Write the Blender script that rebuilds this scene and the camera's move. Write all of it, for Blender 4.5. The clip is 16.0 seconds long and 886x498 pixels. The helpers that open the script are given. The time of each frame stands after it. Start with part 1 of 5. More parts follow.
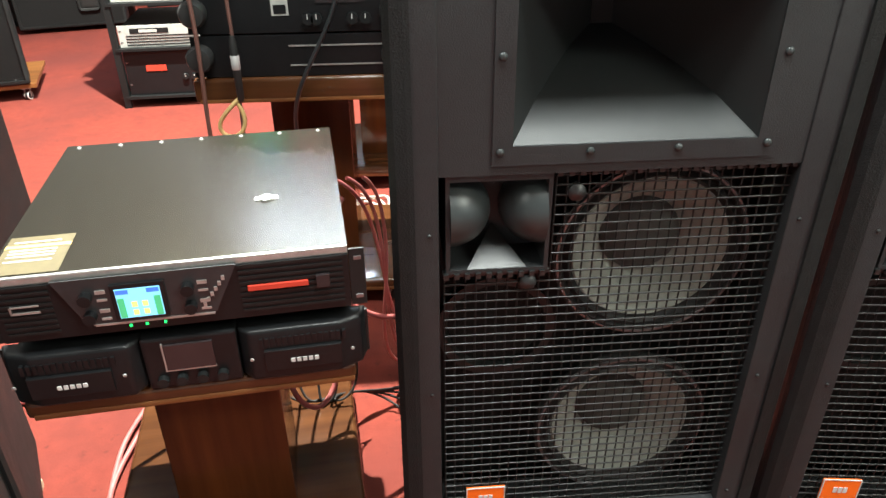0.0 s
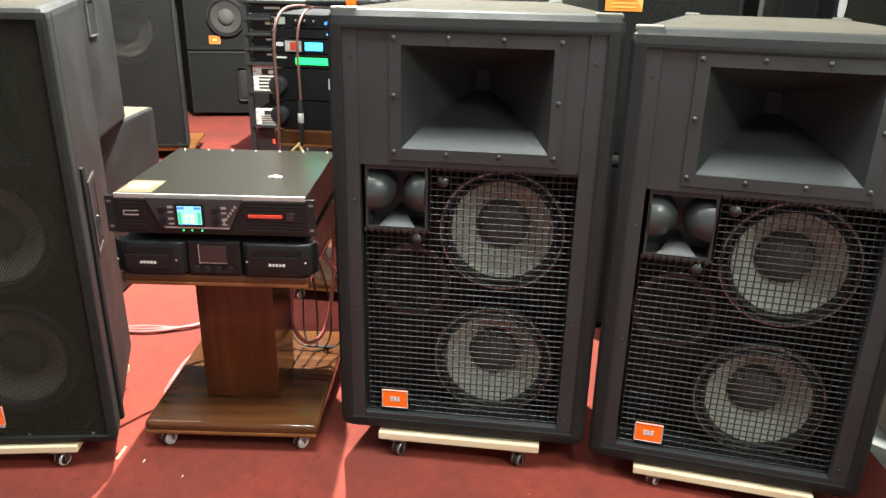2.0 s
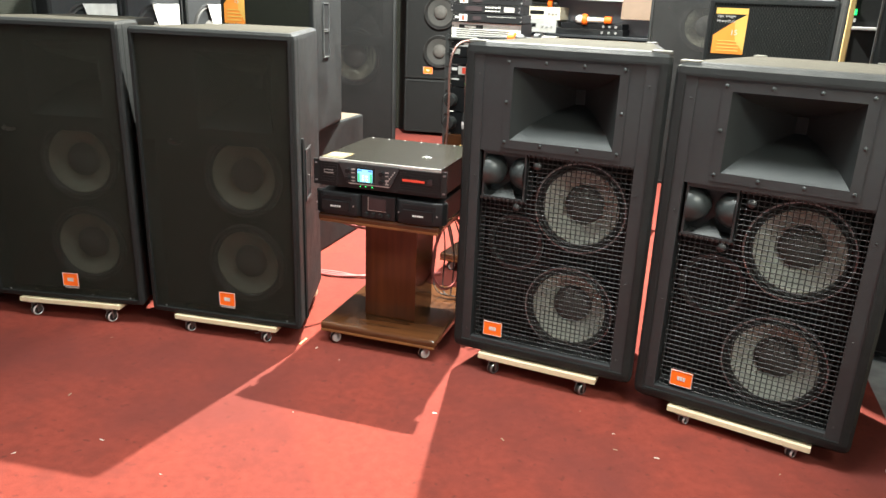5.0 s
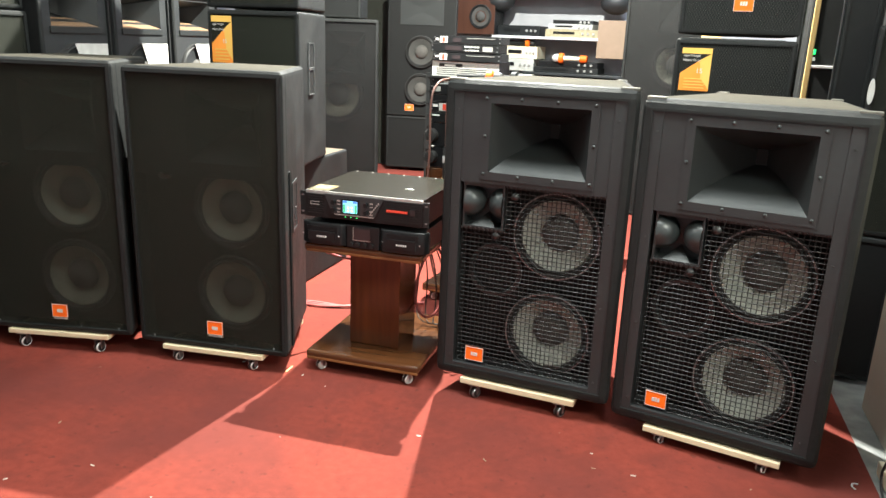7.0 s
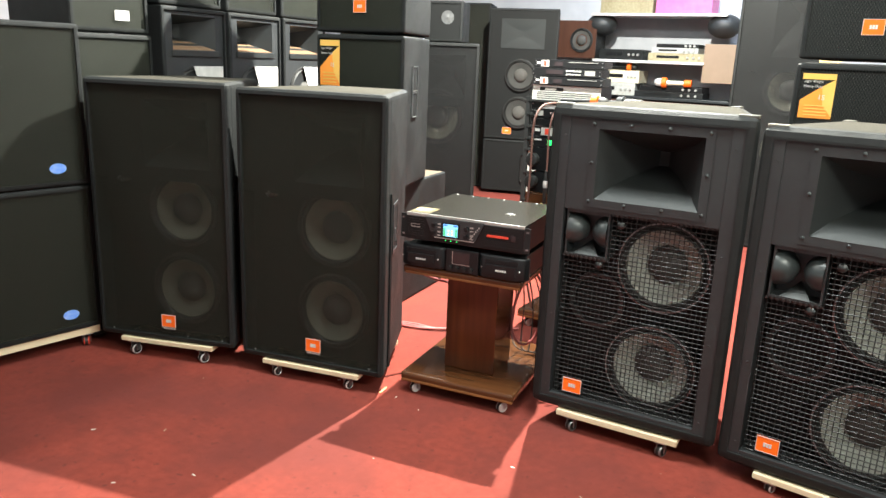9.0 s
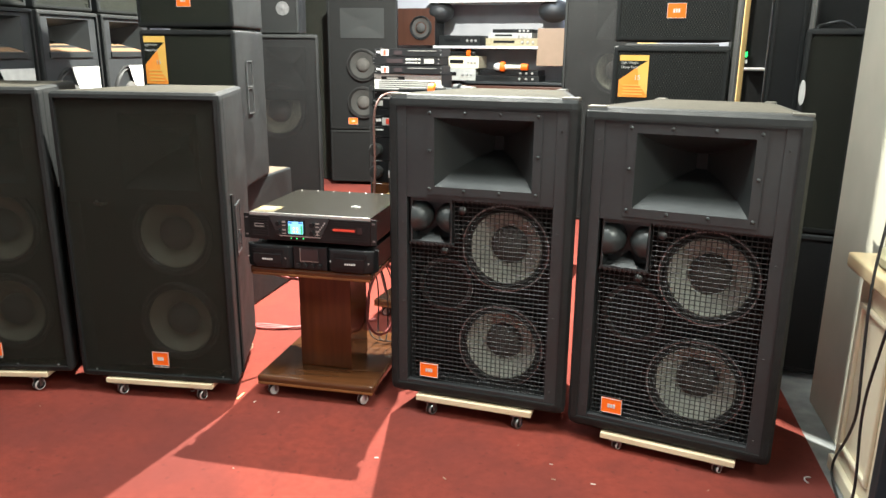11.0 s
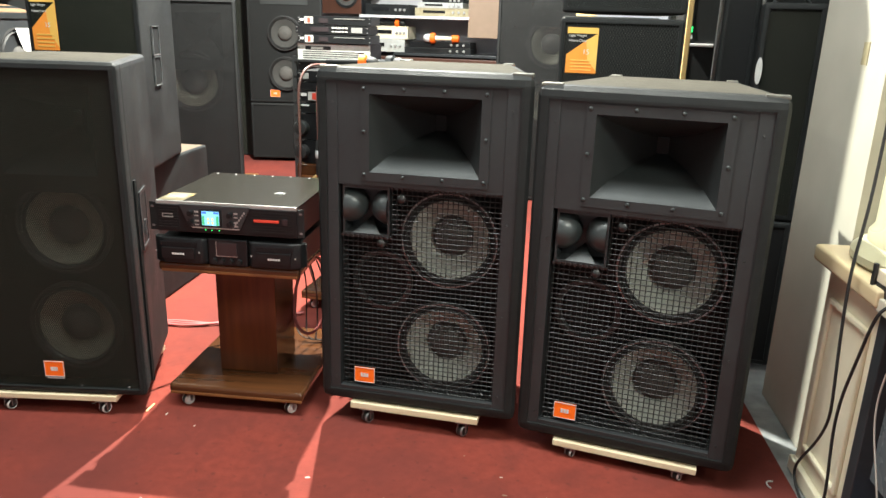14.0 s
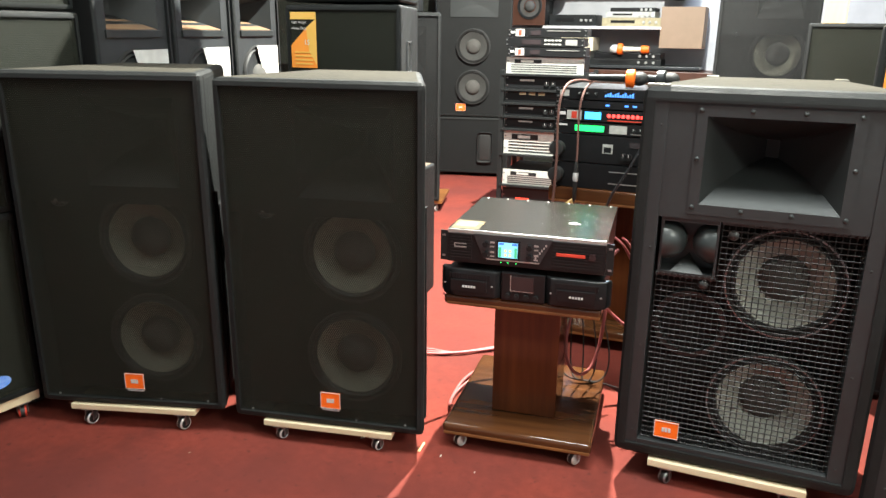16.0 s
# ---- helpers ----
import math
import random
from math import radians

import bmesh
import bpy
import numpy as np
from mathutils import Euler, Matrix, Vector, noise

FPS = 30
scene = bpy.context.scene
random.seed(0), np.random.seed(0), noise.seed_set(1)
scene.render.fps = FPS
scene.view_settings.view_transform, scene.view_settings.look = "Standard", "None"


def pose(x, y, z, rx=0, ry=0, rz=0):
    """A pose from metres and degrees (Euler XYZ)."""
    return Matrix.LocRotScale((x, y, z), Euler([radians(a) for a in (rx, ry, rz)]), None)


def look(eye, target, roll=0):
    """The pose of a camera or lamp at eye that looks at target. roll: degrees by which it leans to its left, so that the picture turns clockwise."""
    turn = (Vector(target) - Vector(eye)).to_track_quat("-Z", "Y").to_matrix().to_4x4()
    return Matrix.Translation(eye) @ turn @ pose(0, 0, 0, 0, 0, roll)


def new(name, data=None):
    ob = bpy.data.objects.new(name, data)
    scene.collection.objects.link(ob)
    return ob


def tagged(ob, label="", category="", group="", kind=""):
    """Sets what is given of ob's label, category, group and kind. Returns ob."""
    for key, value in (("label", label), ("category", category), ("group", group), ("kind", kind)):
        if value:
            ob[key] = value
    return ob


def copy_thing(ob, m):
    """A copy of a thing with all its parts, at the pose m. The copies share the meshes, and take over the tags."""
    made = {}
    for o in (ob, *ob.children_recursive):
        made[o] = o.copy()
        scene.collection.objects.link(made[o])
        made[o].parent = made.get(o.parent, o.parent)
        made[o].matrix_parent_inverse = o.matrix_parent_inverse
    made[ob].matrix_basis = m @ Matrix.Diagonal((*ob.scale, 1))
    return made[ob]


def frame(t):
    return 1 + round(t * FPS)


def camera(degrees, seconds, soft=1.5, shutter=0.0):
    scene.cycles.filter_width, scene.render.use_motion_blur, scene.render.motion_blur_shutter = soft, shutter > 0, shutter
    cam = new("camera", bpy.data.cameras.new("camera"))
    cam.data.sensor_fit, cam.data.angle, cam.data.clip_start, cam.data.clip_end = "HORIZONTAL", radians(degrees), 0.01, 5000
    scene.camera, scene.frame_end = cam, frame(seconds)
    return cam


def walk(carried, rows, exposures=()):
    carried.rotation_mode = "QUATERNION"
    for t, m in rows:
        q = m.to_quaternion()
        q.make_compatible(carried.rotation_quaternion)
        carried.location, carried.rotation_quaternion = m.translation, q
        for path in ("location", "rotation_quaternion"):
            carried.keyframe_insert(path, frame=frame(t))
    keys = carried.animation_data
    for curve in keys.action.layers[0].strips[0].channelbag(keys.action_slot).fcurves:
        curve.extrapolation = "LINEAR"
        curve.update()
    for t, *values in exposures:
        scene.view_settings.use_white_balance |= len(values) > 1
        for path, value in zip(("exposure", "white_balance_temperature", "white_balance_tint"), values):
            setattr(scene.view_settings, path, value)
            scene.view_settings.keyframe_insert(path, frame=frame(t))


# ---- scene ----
cam = camera(61.9, 16.0)
PATH = [
    (0, (0.013, -0.025, 1.183), (0.117, 1.696, 0.169), -0.5),
    (0.5, (0.083, -0.253, 1.185), (0.117, 1.532, 0.283), -0.7),
    (1, (0.156, -0.436, 1.225), (0.072, 1.391, 0.416), -0.1),
    (1.5, (0.337, -0.61, 1.21), (0.168, 1.23, 0.445), 0.7),
    (2, (0.472, -0.731, 1.209), (0.215, 1.114, 0.48), 1.1),
    (2.5, (0.593, -0.916, 1.19), (0.18, 0.917, 0.504), 0.7),
    (3, (0.717, -1.02, 1.211), (0.21, 0.796, 0.544), 1.4),
    (3.5, (0.905, -1.096, 1.209), (0.322, 0.702, 0.554), 2.1),
    (4, (0.945, -1.144, 1.211), (0.29, 0.628, 0.555), 2.7),
    (4.5, (0.948, -1.224, 1.218), (0.188, 0.511, 0.574), 2.4),
    (4.7, (0.933, -1.276, 1.229), (0.143, 0.443, 0.582), 2.2),
    (7, (0.974, -1.414, 1.235), (0.215, 0.353, 0.686), 2.2),
    (7.5, (0.971, -1.393, 1.225), (0.184, 0.368, 0.697), 3.0),
    (8, (0.926, -1.42, 1.226), (-0.002, 0.276, 0.715), 2.8),
    (8.2, (0.929, -1.397, 1.227), (-0.057, 0.269, 0.725), 2.4),
    (10.3, (0.916, -1.41, 1.252), (0.036, 0.315, 0.752), 1.2),
    (10.5, (0.942, -1.401, 1.25), (0.13, 0.355, 0.746), 0.9),
    (11, (0.971, -1.384, 1.25), (0.33, 0.437, 0.728), 0.5),
    (11.5, (0.97, -1.372, 1.246), (0.459, 0.484, 0.704), 0.8),
    (12, (0.967, -1.371, 1.255), (0.532, 0.5, 0.696), 1.3),
    (12.5, (0.956, -1.333, 1.25), (0.551, 0.537, 0.668), 1.7),
    (13, (0.975, -1.241, 1.245), (0.573, 0.629, 0.659), 1.8),
    (13.5, (0.966, -1.169, 1.23), (0.551, 0.697, 0.644), 1.6),
    (14, (0.856, -1.152, 1.24), (0.413, 0.707, 0.652), 1.7),
    (14.5, (0.695, -1.177, 1.253), (0.196, 0.67, 0.673), 1.6),
    (15, (0.583, -1.206, 1.248), (-0.032, 0.609, 0.675), 1.3),
    (15.5, (0.447, -1.17, 1.236), (-0.247, 0.617, 0.666), 1.1),
    (16, (0.281, -1.098, 1.237), (-0.473, 0.664, 0.668), 0.7),
]
walk(cam, [(t, look(eye, target, roll)) for t, eye, target, roll in PATH], [(0.0, 0.36, 6050, 1), (1.5, 0.56, 6050, 1), (3.5, 0.76, 6050, 1), (7.0, 0.64, 6050, 1), (10.8, 0.58, 6050, 1), (12.5, 0.34, 6050, 1), (16.0, 0.48, 6050, 1)])

# ---- world, light ----
world = bpy.data.worlds.new("world")
scene.world = world
world.use_nodes = True
world.node_tree.nodes["Background"].inputs[0].default_value = (0.75, 0.82, 1.0, 1)
world.node_tree.nodes["Background"].inputs[1].default_value = 0.05


def lamp(name, m, watts, size, colour, size_y=0.0):
    data = bpy.data.lights.new(name, "AREA")
    data.energy, data.color = watts, colour
    data.shape = "RECTANGLE" if size_y else "DISK"
    data.size = size
    if size_y:
        data.size_y = size_y
    ob = new(name, data)
    ob.matrix_world = m
    return ob


CEILING = 3.3
lamp("key_downlight", pose(-0.5, 2.45, CEILING - 0.03), 560, 0.05, (1.0, 0.91, 0.80))
lamp("panel_light_front", pose(0.28, 0.32, CEILING - 0.06), 108, 1.5, (1.0, 0.97, 0.91), 0.6)
lamp("panel_light_desk", pose(2.9, -1.4, CEILING - 0.06), 125, 1.2, (1.0, 0.94, 0.80), 0.6)
# Two fill lights added out of view, brightening the far wall and west row.
lamp("tube_light_back", pose(-0.6, 5.2, CEILING - 0.06), 62, 1.2, (0.78, 0.84, 1.0), 0.16)
lamp("tube_light_side", pose(-2.6, -0.4, CEILING - 0.06, 0, 0, 90), 40, 1.2, (1.0, 0.95, 0.86), 0.16)


# ---- materials ----
def mat(name, colour, rough=0.5, metal=0.0, second=None, scale=30.0, amount=0.5, bump=0.0, bump_scale=200.0, spec=0.5, stretch=(1, 1, 1), wear=0.0):
    m = bpy.data.materials.new(name)
    m.use_nodes = True
    n, l = m.node_tree.nodes, m.node_tree.links
    b = n["Principled BSDF"]
    b.inputs["Roughness"].default_value = rough
    b.inputs["Metallic"].default_value = metal
    b.inputs["Specular IOR Level"].default_value = spec
    tc, mp = n.new("ShaderNodeTexCoord"), n.new("ShaderNodeMapping")
    mp.inputs["Scale"].default_value = stretch
    l.new(tc.outputs["Object"], mp.inputs["Vector"])
    second = second or tuple(c * 0.72 for c in colour)
    t1, t2 = n.new("ShaderNodeTexNoise"), n.new("ShaderNodeTexNoise")
    t1.inputs["Scale"].default_value, t2.inputs["Scale"].default_value = scale, scale * 0.11
    t1.inputs["Detail"].default_value, t2.inputs["Detail"].default_value = 6, 4
    for t in (t1, t2):
        l.new(mp.outputs[0], t.inputs["Vector"])
    add = n.new("ShaderNodeMath")
    add.operation = "MULTIPLY_ADD"
    add.inputs[1].default_value = 0.55
    l.new(t1.outputs["Fac"], add.inputs[0])
    half = n.new("ShaderNodeMath")
    half.operation = "MULTIPLY"
    half.inputs[1].default_value = 0.45
    l.new(t2.outputs["Fac"], half.inputs[0])
    l.new(half.outputs[0], add.inputs[2])
    ramp = n.new("ShaderNodeMapRange")
    ramp.inputs[1].default_value, ramp.inputs[2].default_value = 0.36, 0.64
    ramp.inputs[4].default_value = amount * 2 if amount < 0.5 else 1
    l.new(add.outputs[0], ramp.inputs[0])
    mix = n.new("ShaderNodeMix")
    mix.data_type = "RGBA"
    mix.inputs[6].default_value, mix.inputs[7].default_value = (*colour, 1), (*second, 1)
    l.new(ramp.outputs[0], mix.inputs[0])
    l.new(mix.outputs[2], b.inputs["Base Color"])
    if wear:
        rr = n.new("ShaderNodeMapRange")
        rr.inputs[1].default_value, rr.inputs[2].default_value = 0.35, 0.65
        rr.inputs[3].default_value, rr.inputs[4].default_value = max(rough - wear, 0.03), min(rough + wear, 1)
        l.new(t2.outputs["Fac"], rr.inputs[0])
        l.new(rr.outputs[0], b.inputs["Roughness"])
    if bump:
        t3, bp = n.new("ShaderNodeTexNoise"), n.new("ShaderNodeBump")
        t3.inputs["Scale"].default_value, t3.inputs["Detail"].default_value = bump_scale, 3
        bp.inputs["Strength"].default_value, bp.inputs["Distance"].default_value = bump, 0.002
        l.new(mp.outputs[0], t3.inputs["Vector"])
        l.new(t3.outputs["Fac"], bp.inputs["Height"])
        l.new(bp.outputs[0], b.inputs["Normal"])
    return m


def glow(name, colour, strength):
    m = bpy.data.materials.new(name)
    m.use_nodes = True
    b = m.node_tree.nodes["Principled BSDF"]
    b.inputs["Base Color"].default_value = (*[c * 0.3 for c in colour], 1)
    b.inputs["Emission Color"].default_value = (*colour, 1)
    b.inputs["Emission Strength"].default_value = strength
    return m


def perforated(name, colour, pitch, hole):
    """Steel sheet with staggered rows of round holes."""
    m = bpy.data.materials.new(name)
    m.use_nodes = True
    n, l = m.node_tree.nodes, m.node_tree.links
    b = n["Principled BSDF"]
    b.inputs["Base Color"].default_value = (*colour, 1)
    b.inputs["Roughness"].default_value = 0.62
    b.inputs["Specular IOR Level"].default_value = 0.3
    tc, sep = n.new("ShaderNodeTexCoord"), n.new("ShaderNodeSeparateXYZ")
    l.new(tc.outputs["Object"], sep.inputs[0])

    def mth(op, a, c=None):
        k = n.new("ShaderNodeMath")
        k.operation = op
        for i, v in enumerate((a, c)):
            if v is None:
                continue
            if isinstance(v, (int, float)):
                k.inputs[i].default_value = v
            else:
                l.new(v, k.inputs[i])
        return k.outputs[0]
    w = 2 * math.pi / pitch
    cx = mth("COSINE", mth("MULTIPLY", sep.outputs[0], w))
    cz = mth("COSINE", mth("MULTIPLY", sep.outputs[2], w * 0.58))
    f = mth("MULTIPLY", cx, cz)
    cut = n.new("ShaderNodeMapRange")
    cut.inputs[1].default_value, cut.inputs[2].default_value = hole, hole + 0.25
    l.new(f, cut.inputs[0])
    tr, mixs = n.new("ShaderNodeBsdfTransparent"), n.new("ShaderNodeMixShader")
    l.new(cut.outputs[0], mixs.inputs[0])
    l.new(b.outputs[0], mixs.inputs[1])
    l.new(tr.outputs[0], mixs.inputs[2])
    l.new(mixs.outputs[0], n["Material Output"].inputs[0])
    return m


def carpet_felt():
    """Red needle felt: fine fibres, footworn duller patches and a few dark spots."""
    m = mat("red_carpet", (0.222, 0.047, 0.033), 0.95, second=(0.160, 0.034, 0.025), scale=320, bump=0.5, bump_scale=700, spec=0.08)
    n, l = m.node_tree.nodes, m.node_tree.links
    b = n["Principled BSDF"]
    base = b.inputs["Base Color"].links[0].from_socket
    tc = n.new("ShaderNodeTexCoord")
    for scale, lo, hi, tone, most in ((1.7, 0.42, 0.64, (0.125, 0.034, 0.029, 1), 0.8), (9.0, 0.48, 0.70, (0.130, 0.033, 0.026, 1), 0.65), (38.0, 0.62, 0.72, (0.085, 0.026, 0.022, 1), 0.6)):
        t, r, x = n.new("ShaderNodeTexNoise"), n.new("ShaderNodeMapRange"), n.new("ShaderNodeMix")
        t.inputs["Scale"].default_value, t.inputs["Detail"].default_value = scale, 5
        r.inputs[1].default_value, r.inputs[2].default_value, r.inputs[4].default_value = lo, hi, most
        x.data_type = "RGBA"
        x.inputs[7].default_value = tone
        l.new(tc.outputs["Object"], t.inputs["Vector"])
        l.new(t.outputs["Fac"], r.inputs[0])
        l.new(r.outputs[0], x.inputs[0])
        l.new(base, x.inputs[6])
        base = x.outputs[2]
    l.new(base, b.inputs["Base Color"])
    return m


M_CARPET = carpet_felt()
M_TILE = mat("stone_floor", (0.33, 0.34, 0.335), 0.4, second=(0.15, 0.16, 0.16), scale=14, wear=0.1)
M_WALL = mat("grey_paint", (0.41, 0.39, 0.325), 0.6, second=(0.355, 0.34, 0.28), scale=6, bump=0.1)
M_BACKWALL = mat("white_paint", (0.50, 0.51, 0.545), 0.7, second=(0.40, 0.41, 0.45), scale=5)
M_CEIL = mat("ceiling_paint", (0.7, 0.7, 0.68), 0.8, scale=4)
M_BLACK = mat("black_textured_paint", (0.0180, 0.0200, 0.0216), 0.52, second=(0.0225, 0.0247, 0.0265), scale=60, bump=0.3, bump_scale=500, wear=0.08)
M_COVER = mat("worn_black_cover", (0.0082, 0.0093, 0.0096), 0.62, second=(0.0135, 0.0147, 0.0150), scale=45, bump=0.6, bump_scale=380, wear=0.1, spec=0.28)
M_TOP = mat("paler_top_cover", (0.046, 0.043, 0.036), 0.9, second=(0.066, 0.061, 0.050), scale=40, bump=0.6, bump_scale=350, spec=0.06)
M_BALL = mat("satin_black_plastic", (0.030, 0.036, 0.037), 0.34, second=(0.034, 0.040, 0.041), scale=80, bump=0.1, bump_scale=700)
M_BAFFLE = mat("black_baffle", (0.0042, 0.0048, 0.0050), 0.65, second=(0.006, 0.0068, 0.0072), scale=80, bump=0.2, bump_scale=600, spec=0.3)
M_HORN = mat("black_moulded_plastic", (0.0135, 0.0160, 0.0165), 0.40, second=(0.0165, 0.0190, 0.0195), scale=80, bump=0.12, bump_scale=700, spec=0.7)
# One mesh wire in two tones: cross wires painted as catching light, uprights shaded.
M_WIRE = mat("lit_grey_wire", (0.018, 0.0195, 0.0195), 0.34, scale=120, spec=0.55)
M_UPRIGHT = mat("shaded_wire", (0.012, 0.013, 0.013), 0.45, scale=120, spec=0.3)
M_CONE = mat("grey_paper_cone", (0.345, 0.37, 0.325), 0.9, second=(0.27, 0.288, 0.252), scale=60, bump=0.3, bump_scale=300)
M_CONE2 = mat("brown_paper_cone", (0.215, 0.215, 0.17), 0.85, second=(0.17, 0.17, 0.13), scale=60, bump=0.3)
M_CAP = mat("dark_dust_cap", (0.075, 0.072, 0.066), 0.85, second=(0.055, 0.053, 0.05), scale=60)
M_RUBBER = mat("black_rubber", (0.018, 0.018, 0.018), 0.6, scale=50)
M_CHROME = mat("chrome", (0.85, 0.85, 0.84), 0.24, 0.45, scale=40)
M_STEEL = mat("worn_steel", (0.34, 0.35, 0.36), 0.38, 0.85, second=(0.2, 0.2, 0.2), scale=30, wear=0.15)
M_CORNER = mat("dull_zinc_corner", (0.10, 0.103, 0.098), 0.42, 0.6, second=(0.19, 0.18, 0.15), scale=40, wear=0.2)
M_ORANGE = mat("orange_enamel", (0.95, 0.165, 0.012), 0.45, second=(0.9, 0.14, 0.010), scale=20, spec=0.3)
M_WHITE = mat("white_print", (0.66, 0.66, 0.65), 0.5, scale=30)
M_PLY = mat("pale_plywood", (0.74, 0.64, 0.45), 0.6, second=(0.62, 0.50, 0.32), scale=26, stretch=(0.2, 1, 1.5), bump=0.2)
M_WOOD = mat("varnished_brown_wood", (0.088, 0.026, 0.0075), 0.16, second=(0.036, 0.011, 0.004), scale=34, stretch=(1, 1, 0.08), bump=0.08, bump_scale=90, wear=0.08)
M_WORNWOOD = mat("worn_orange_wood", (0.26, 0.105, 0.03), 0.3, second=(0.10, 0.04, 0.014), scale=60, stretch=(0.12, 1, 1))
M_WOODH = mat("varnished_wood_board", (0.100, 0.039, 0.014), 0.14, second=(0.045, 0.017, 0.007), scale=34, stretch=(0.08, 1, 1), bump=0.08, bump_scale=90, wear=0.1)
M_AMP = mat("black_amp_steel", (0.013, 0.0145, 0.015), 0.42, 0.0, scale=90, bump=0.15, bump_scale=900, spec=0.3)
M_LID = mat("grey_satin_lid", (0.082, 0.076, 0.060), 0.24, 0.85, second=(0.070, 0.064, 0.051), scale=120, stretch=(1, 0.1, 1))
M_FACE = mat("black_gloss_face", (0.010, 0.0105, 0.0115), 0.34, scale=90, spec=0.28)
M_SILVER = mat("silver_panel", (0.52, 0.52, 0.50), 0.35, 0.6, scale=90)
M_LIGHTPANEL = mat("pale_metal_panel", (0.48, 0.49, 0.46), 0.45, 0.1, scale=60)
M_SCREEN = glow("lit_screen", (0.28, 0.66, 0.95), 1.15)
M_SCREENG = glow("lit_green_bar", (0.12, 0.6, 0.25), 0.7)
M_SCREENY = glow("lit_yellow_block", (0.85, 0.8, 0.25), 0.9)
M_SCREENB = glow("lit_blue_block", (0.08, 0.2, 0.8), 0.9)
M_GREEN = glow("green_display", (0.06, 0.85, 0.14), 2.0)
M_BLUE = glow("blue_display", (0.10, 0.30, 1.0), 1.6)
M_CYAN = glow("cyan_display", (0.08, 0.5, 1.0), 2.6)
M_RED = glow("red_lamp", (1.0, 0.05, 0.04), 3.0)
M_REDBAR = mat("red_plastic_bar", (0.62, 0.06, 0.035), 0.35, scale=20)
M_DARKSCREEN = mat("dark_screen", (0.03, 0.024, 0.026), 0.12, scale=20)
M_STICKER = mat("cream_sticker", (0.36, 0.32, 0.20), 0.5, second=(0.24, 0.2, 0.11), scale=40)
M_GOLDLABEL = mat("gold_label", (0.115, 0.095, 0.045), 0.4, second=(0.085, 0.068, 0.032), scale=60)
M_YELLOW = mat("yellow_poster", (0.80, 0.52, 0.14), 0.45, second=(0.74, 0.42, 0.08), scale=8)
M_POSTERO = mat("orange_poster_wedge", (0.82, 0.25, 0.03), 0.45, second=(0.85, 0.33, 0.05), scale=8)
M_MARBLE = mat("cream_marble", (0.40, 0.375, 0.25), 0.3, second=(0.33, 0.305, 0.195), scale=7, wear=0.06)
M_VEIN = mat("brown_marble_vein", (0.25, 0.20, 0.115), 0.35, scale=30)
M_CREAM = mat("cream_panel_paint", (0.78, 0.73, 0.56), 0.45, second=(0.69, 0.62, 0.45), scale=9, wear=0.1)
M_DESKTOP = mat("beige_laminate", (0.55, 0.52, 0.42), 0.4, second=(0.5, 0.47, 0.38), scale=60)
M_DESKEND = mat("charcoal_laminate", (0.035, 0.04, 0.045), 0.45, scale=40)
M_DESKPANEL = mat("grey_laminate", (0.125, 0.145, 0.155), 0.3, second=(0.11, 0.13, 0.14), scale=40, wear=0.05)
M_BLUEBOX = mat("blue_plastic", (0.06, 0.16, 0.5), 0.35, scale=20)
M_PAPER = mat("white_paper", (0.62, 0.62, 0.60), 0.8, scale=20)
M_PINKWIRE = mat("pink_clear_cable", (0.40, 0.10, 0.095), 0.35, second=(0.44, 0.16, 0.15), scale=20)
M_COPPER = mat("copper_clear_cable", (0.17, 0.085, 0.070), 0.35, scale=20)
M_WHITEWIRE = mat("white_cable", (0.7, 0.68, 0.6), 0.4, scale=20)
M_BLUEOVAL = mat("blue_enamel", (0.10, 0.28, 0.85), 0.25, second=(0.35, 0.5, 0.9), scale=60)
M_TAN = mat("tan_cardboard", (0.27, 0.19, 0.13), 0.7, second=(0.23, 0.165, 0.11), scale=12)
M_POSTWOOD = mat("pale_wood_post", (0.68, 0.50, 0.22), 0.5, second=(0.6, 0.42, 0.16), scale=20, stretch=(1, 1, 0.1))
M_TEAL = mat("teal_tape", (0.16, 0.5, 0.46), 0.5, scale=20)
M_GREENP = mat("green_card", (0.1, 0.5, 0.2), 0.6, scale=20)
M_PINK = mat("pink_label", (0.65, 0.15, 0.4), 0.5, scale=20)
M_PERF = perforated("perforated_grille", (0.0200, 0.0220, 0.0160), 0.0062, -0.14)
M_PERFFAR = perforated("fine_perforated_grille", (0.0100, 0.0108, 0.0112), 0.0066, 0.0)
M_PERFHEX = perforated("coarse_perforated_grille", (0.0190, 0.0200, 0.0195), 0.0105, 0.0)
M_CONE3 = mat("dark_paper_cone", (0.040, 0.040, 0.038), 0.85, scale=60, bump=0.3)
M_BEZEL = mat("gunmetal_bezel", (0.055, 0.060, 0.064), 0.34, 0.5, scale=60)
M_CAPWOOD = mat("pale_worn_board", (0.62, 0.52, 0.34), 0.5, second=(0.52, 0.40, 0.22), scale=16, stretch=(1, 0.15, 1), wear=0.1)
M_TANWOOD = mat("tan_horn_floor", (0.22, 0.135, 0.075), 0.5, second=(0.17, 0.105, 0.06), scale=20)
# brown tone for the subwoofer's top, paler than its sides
M_SUBTOP = mat("brown_sub_top", (0.085, 0.062, 0.042), 0.7, second=(0.12, 0.09, 0.06), scale=18, bump=0.2)
M_DARKWOOD = mat("dark_brown_wood", (0.075, 0.03, 0.018), 0.4, second=(0.05, 0.02, 0.012), scale=20, stretch=(1, 1, 0.1))


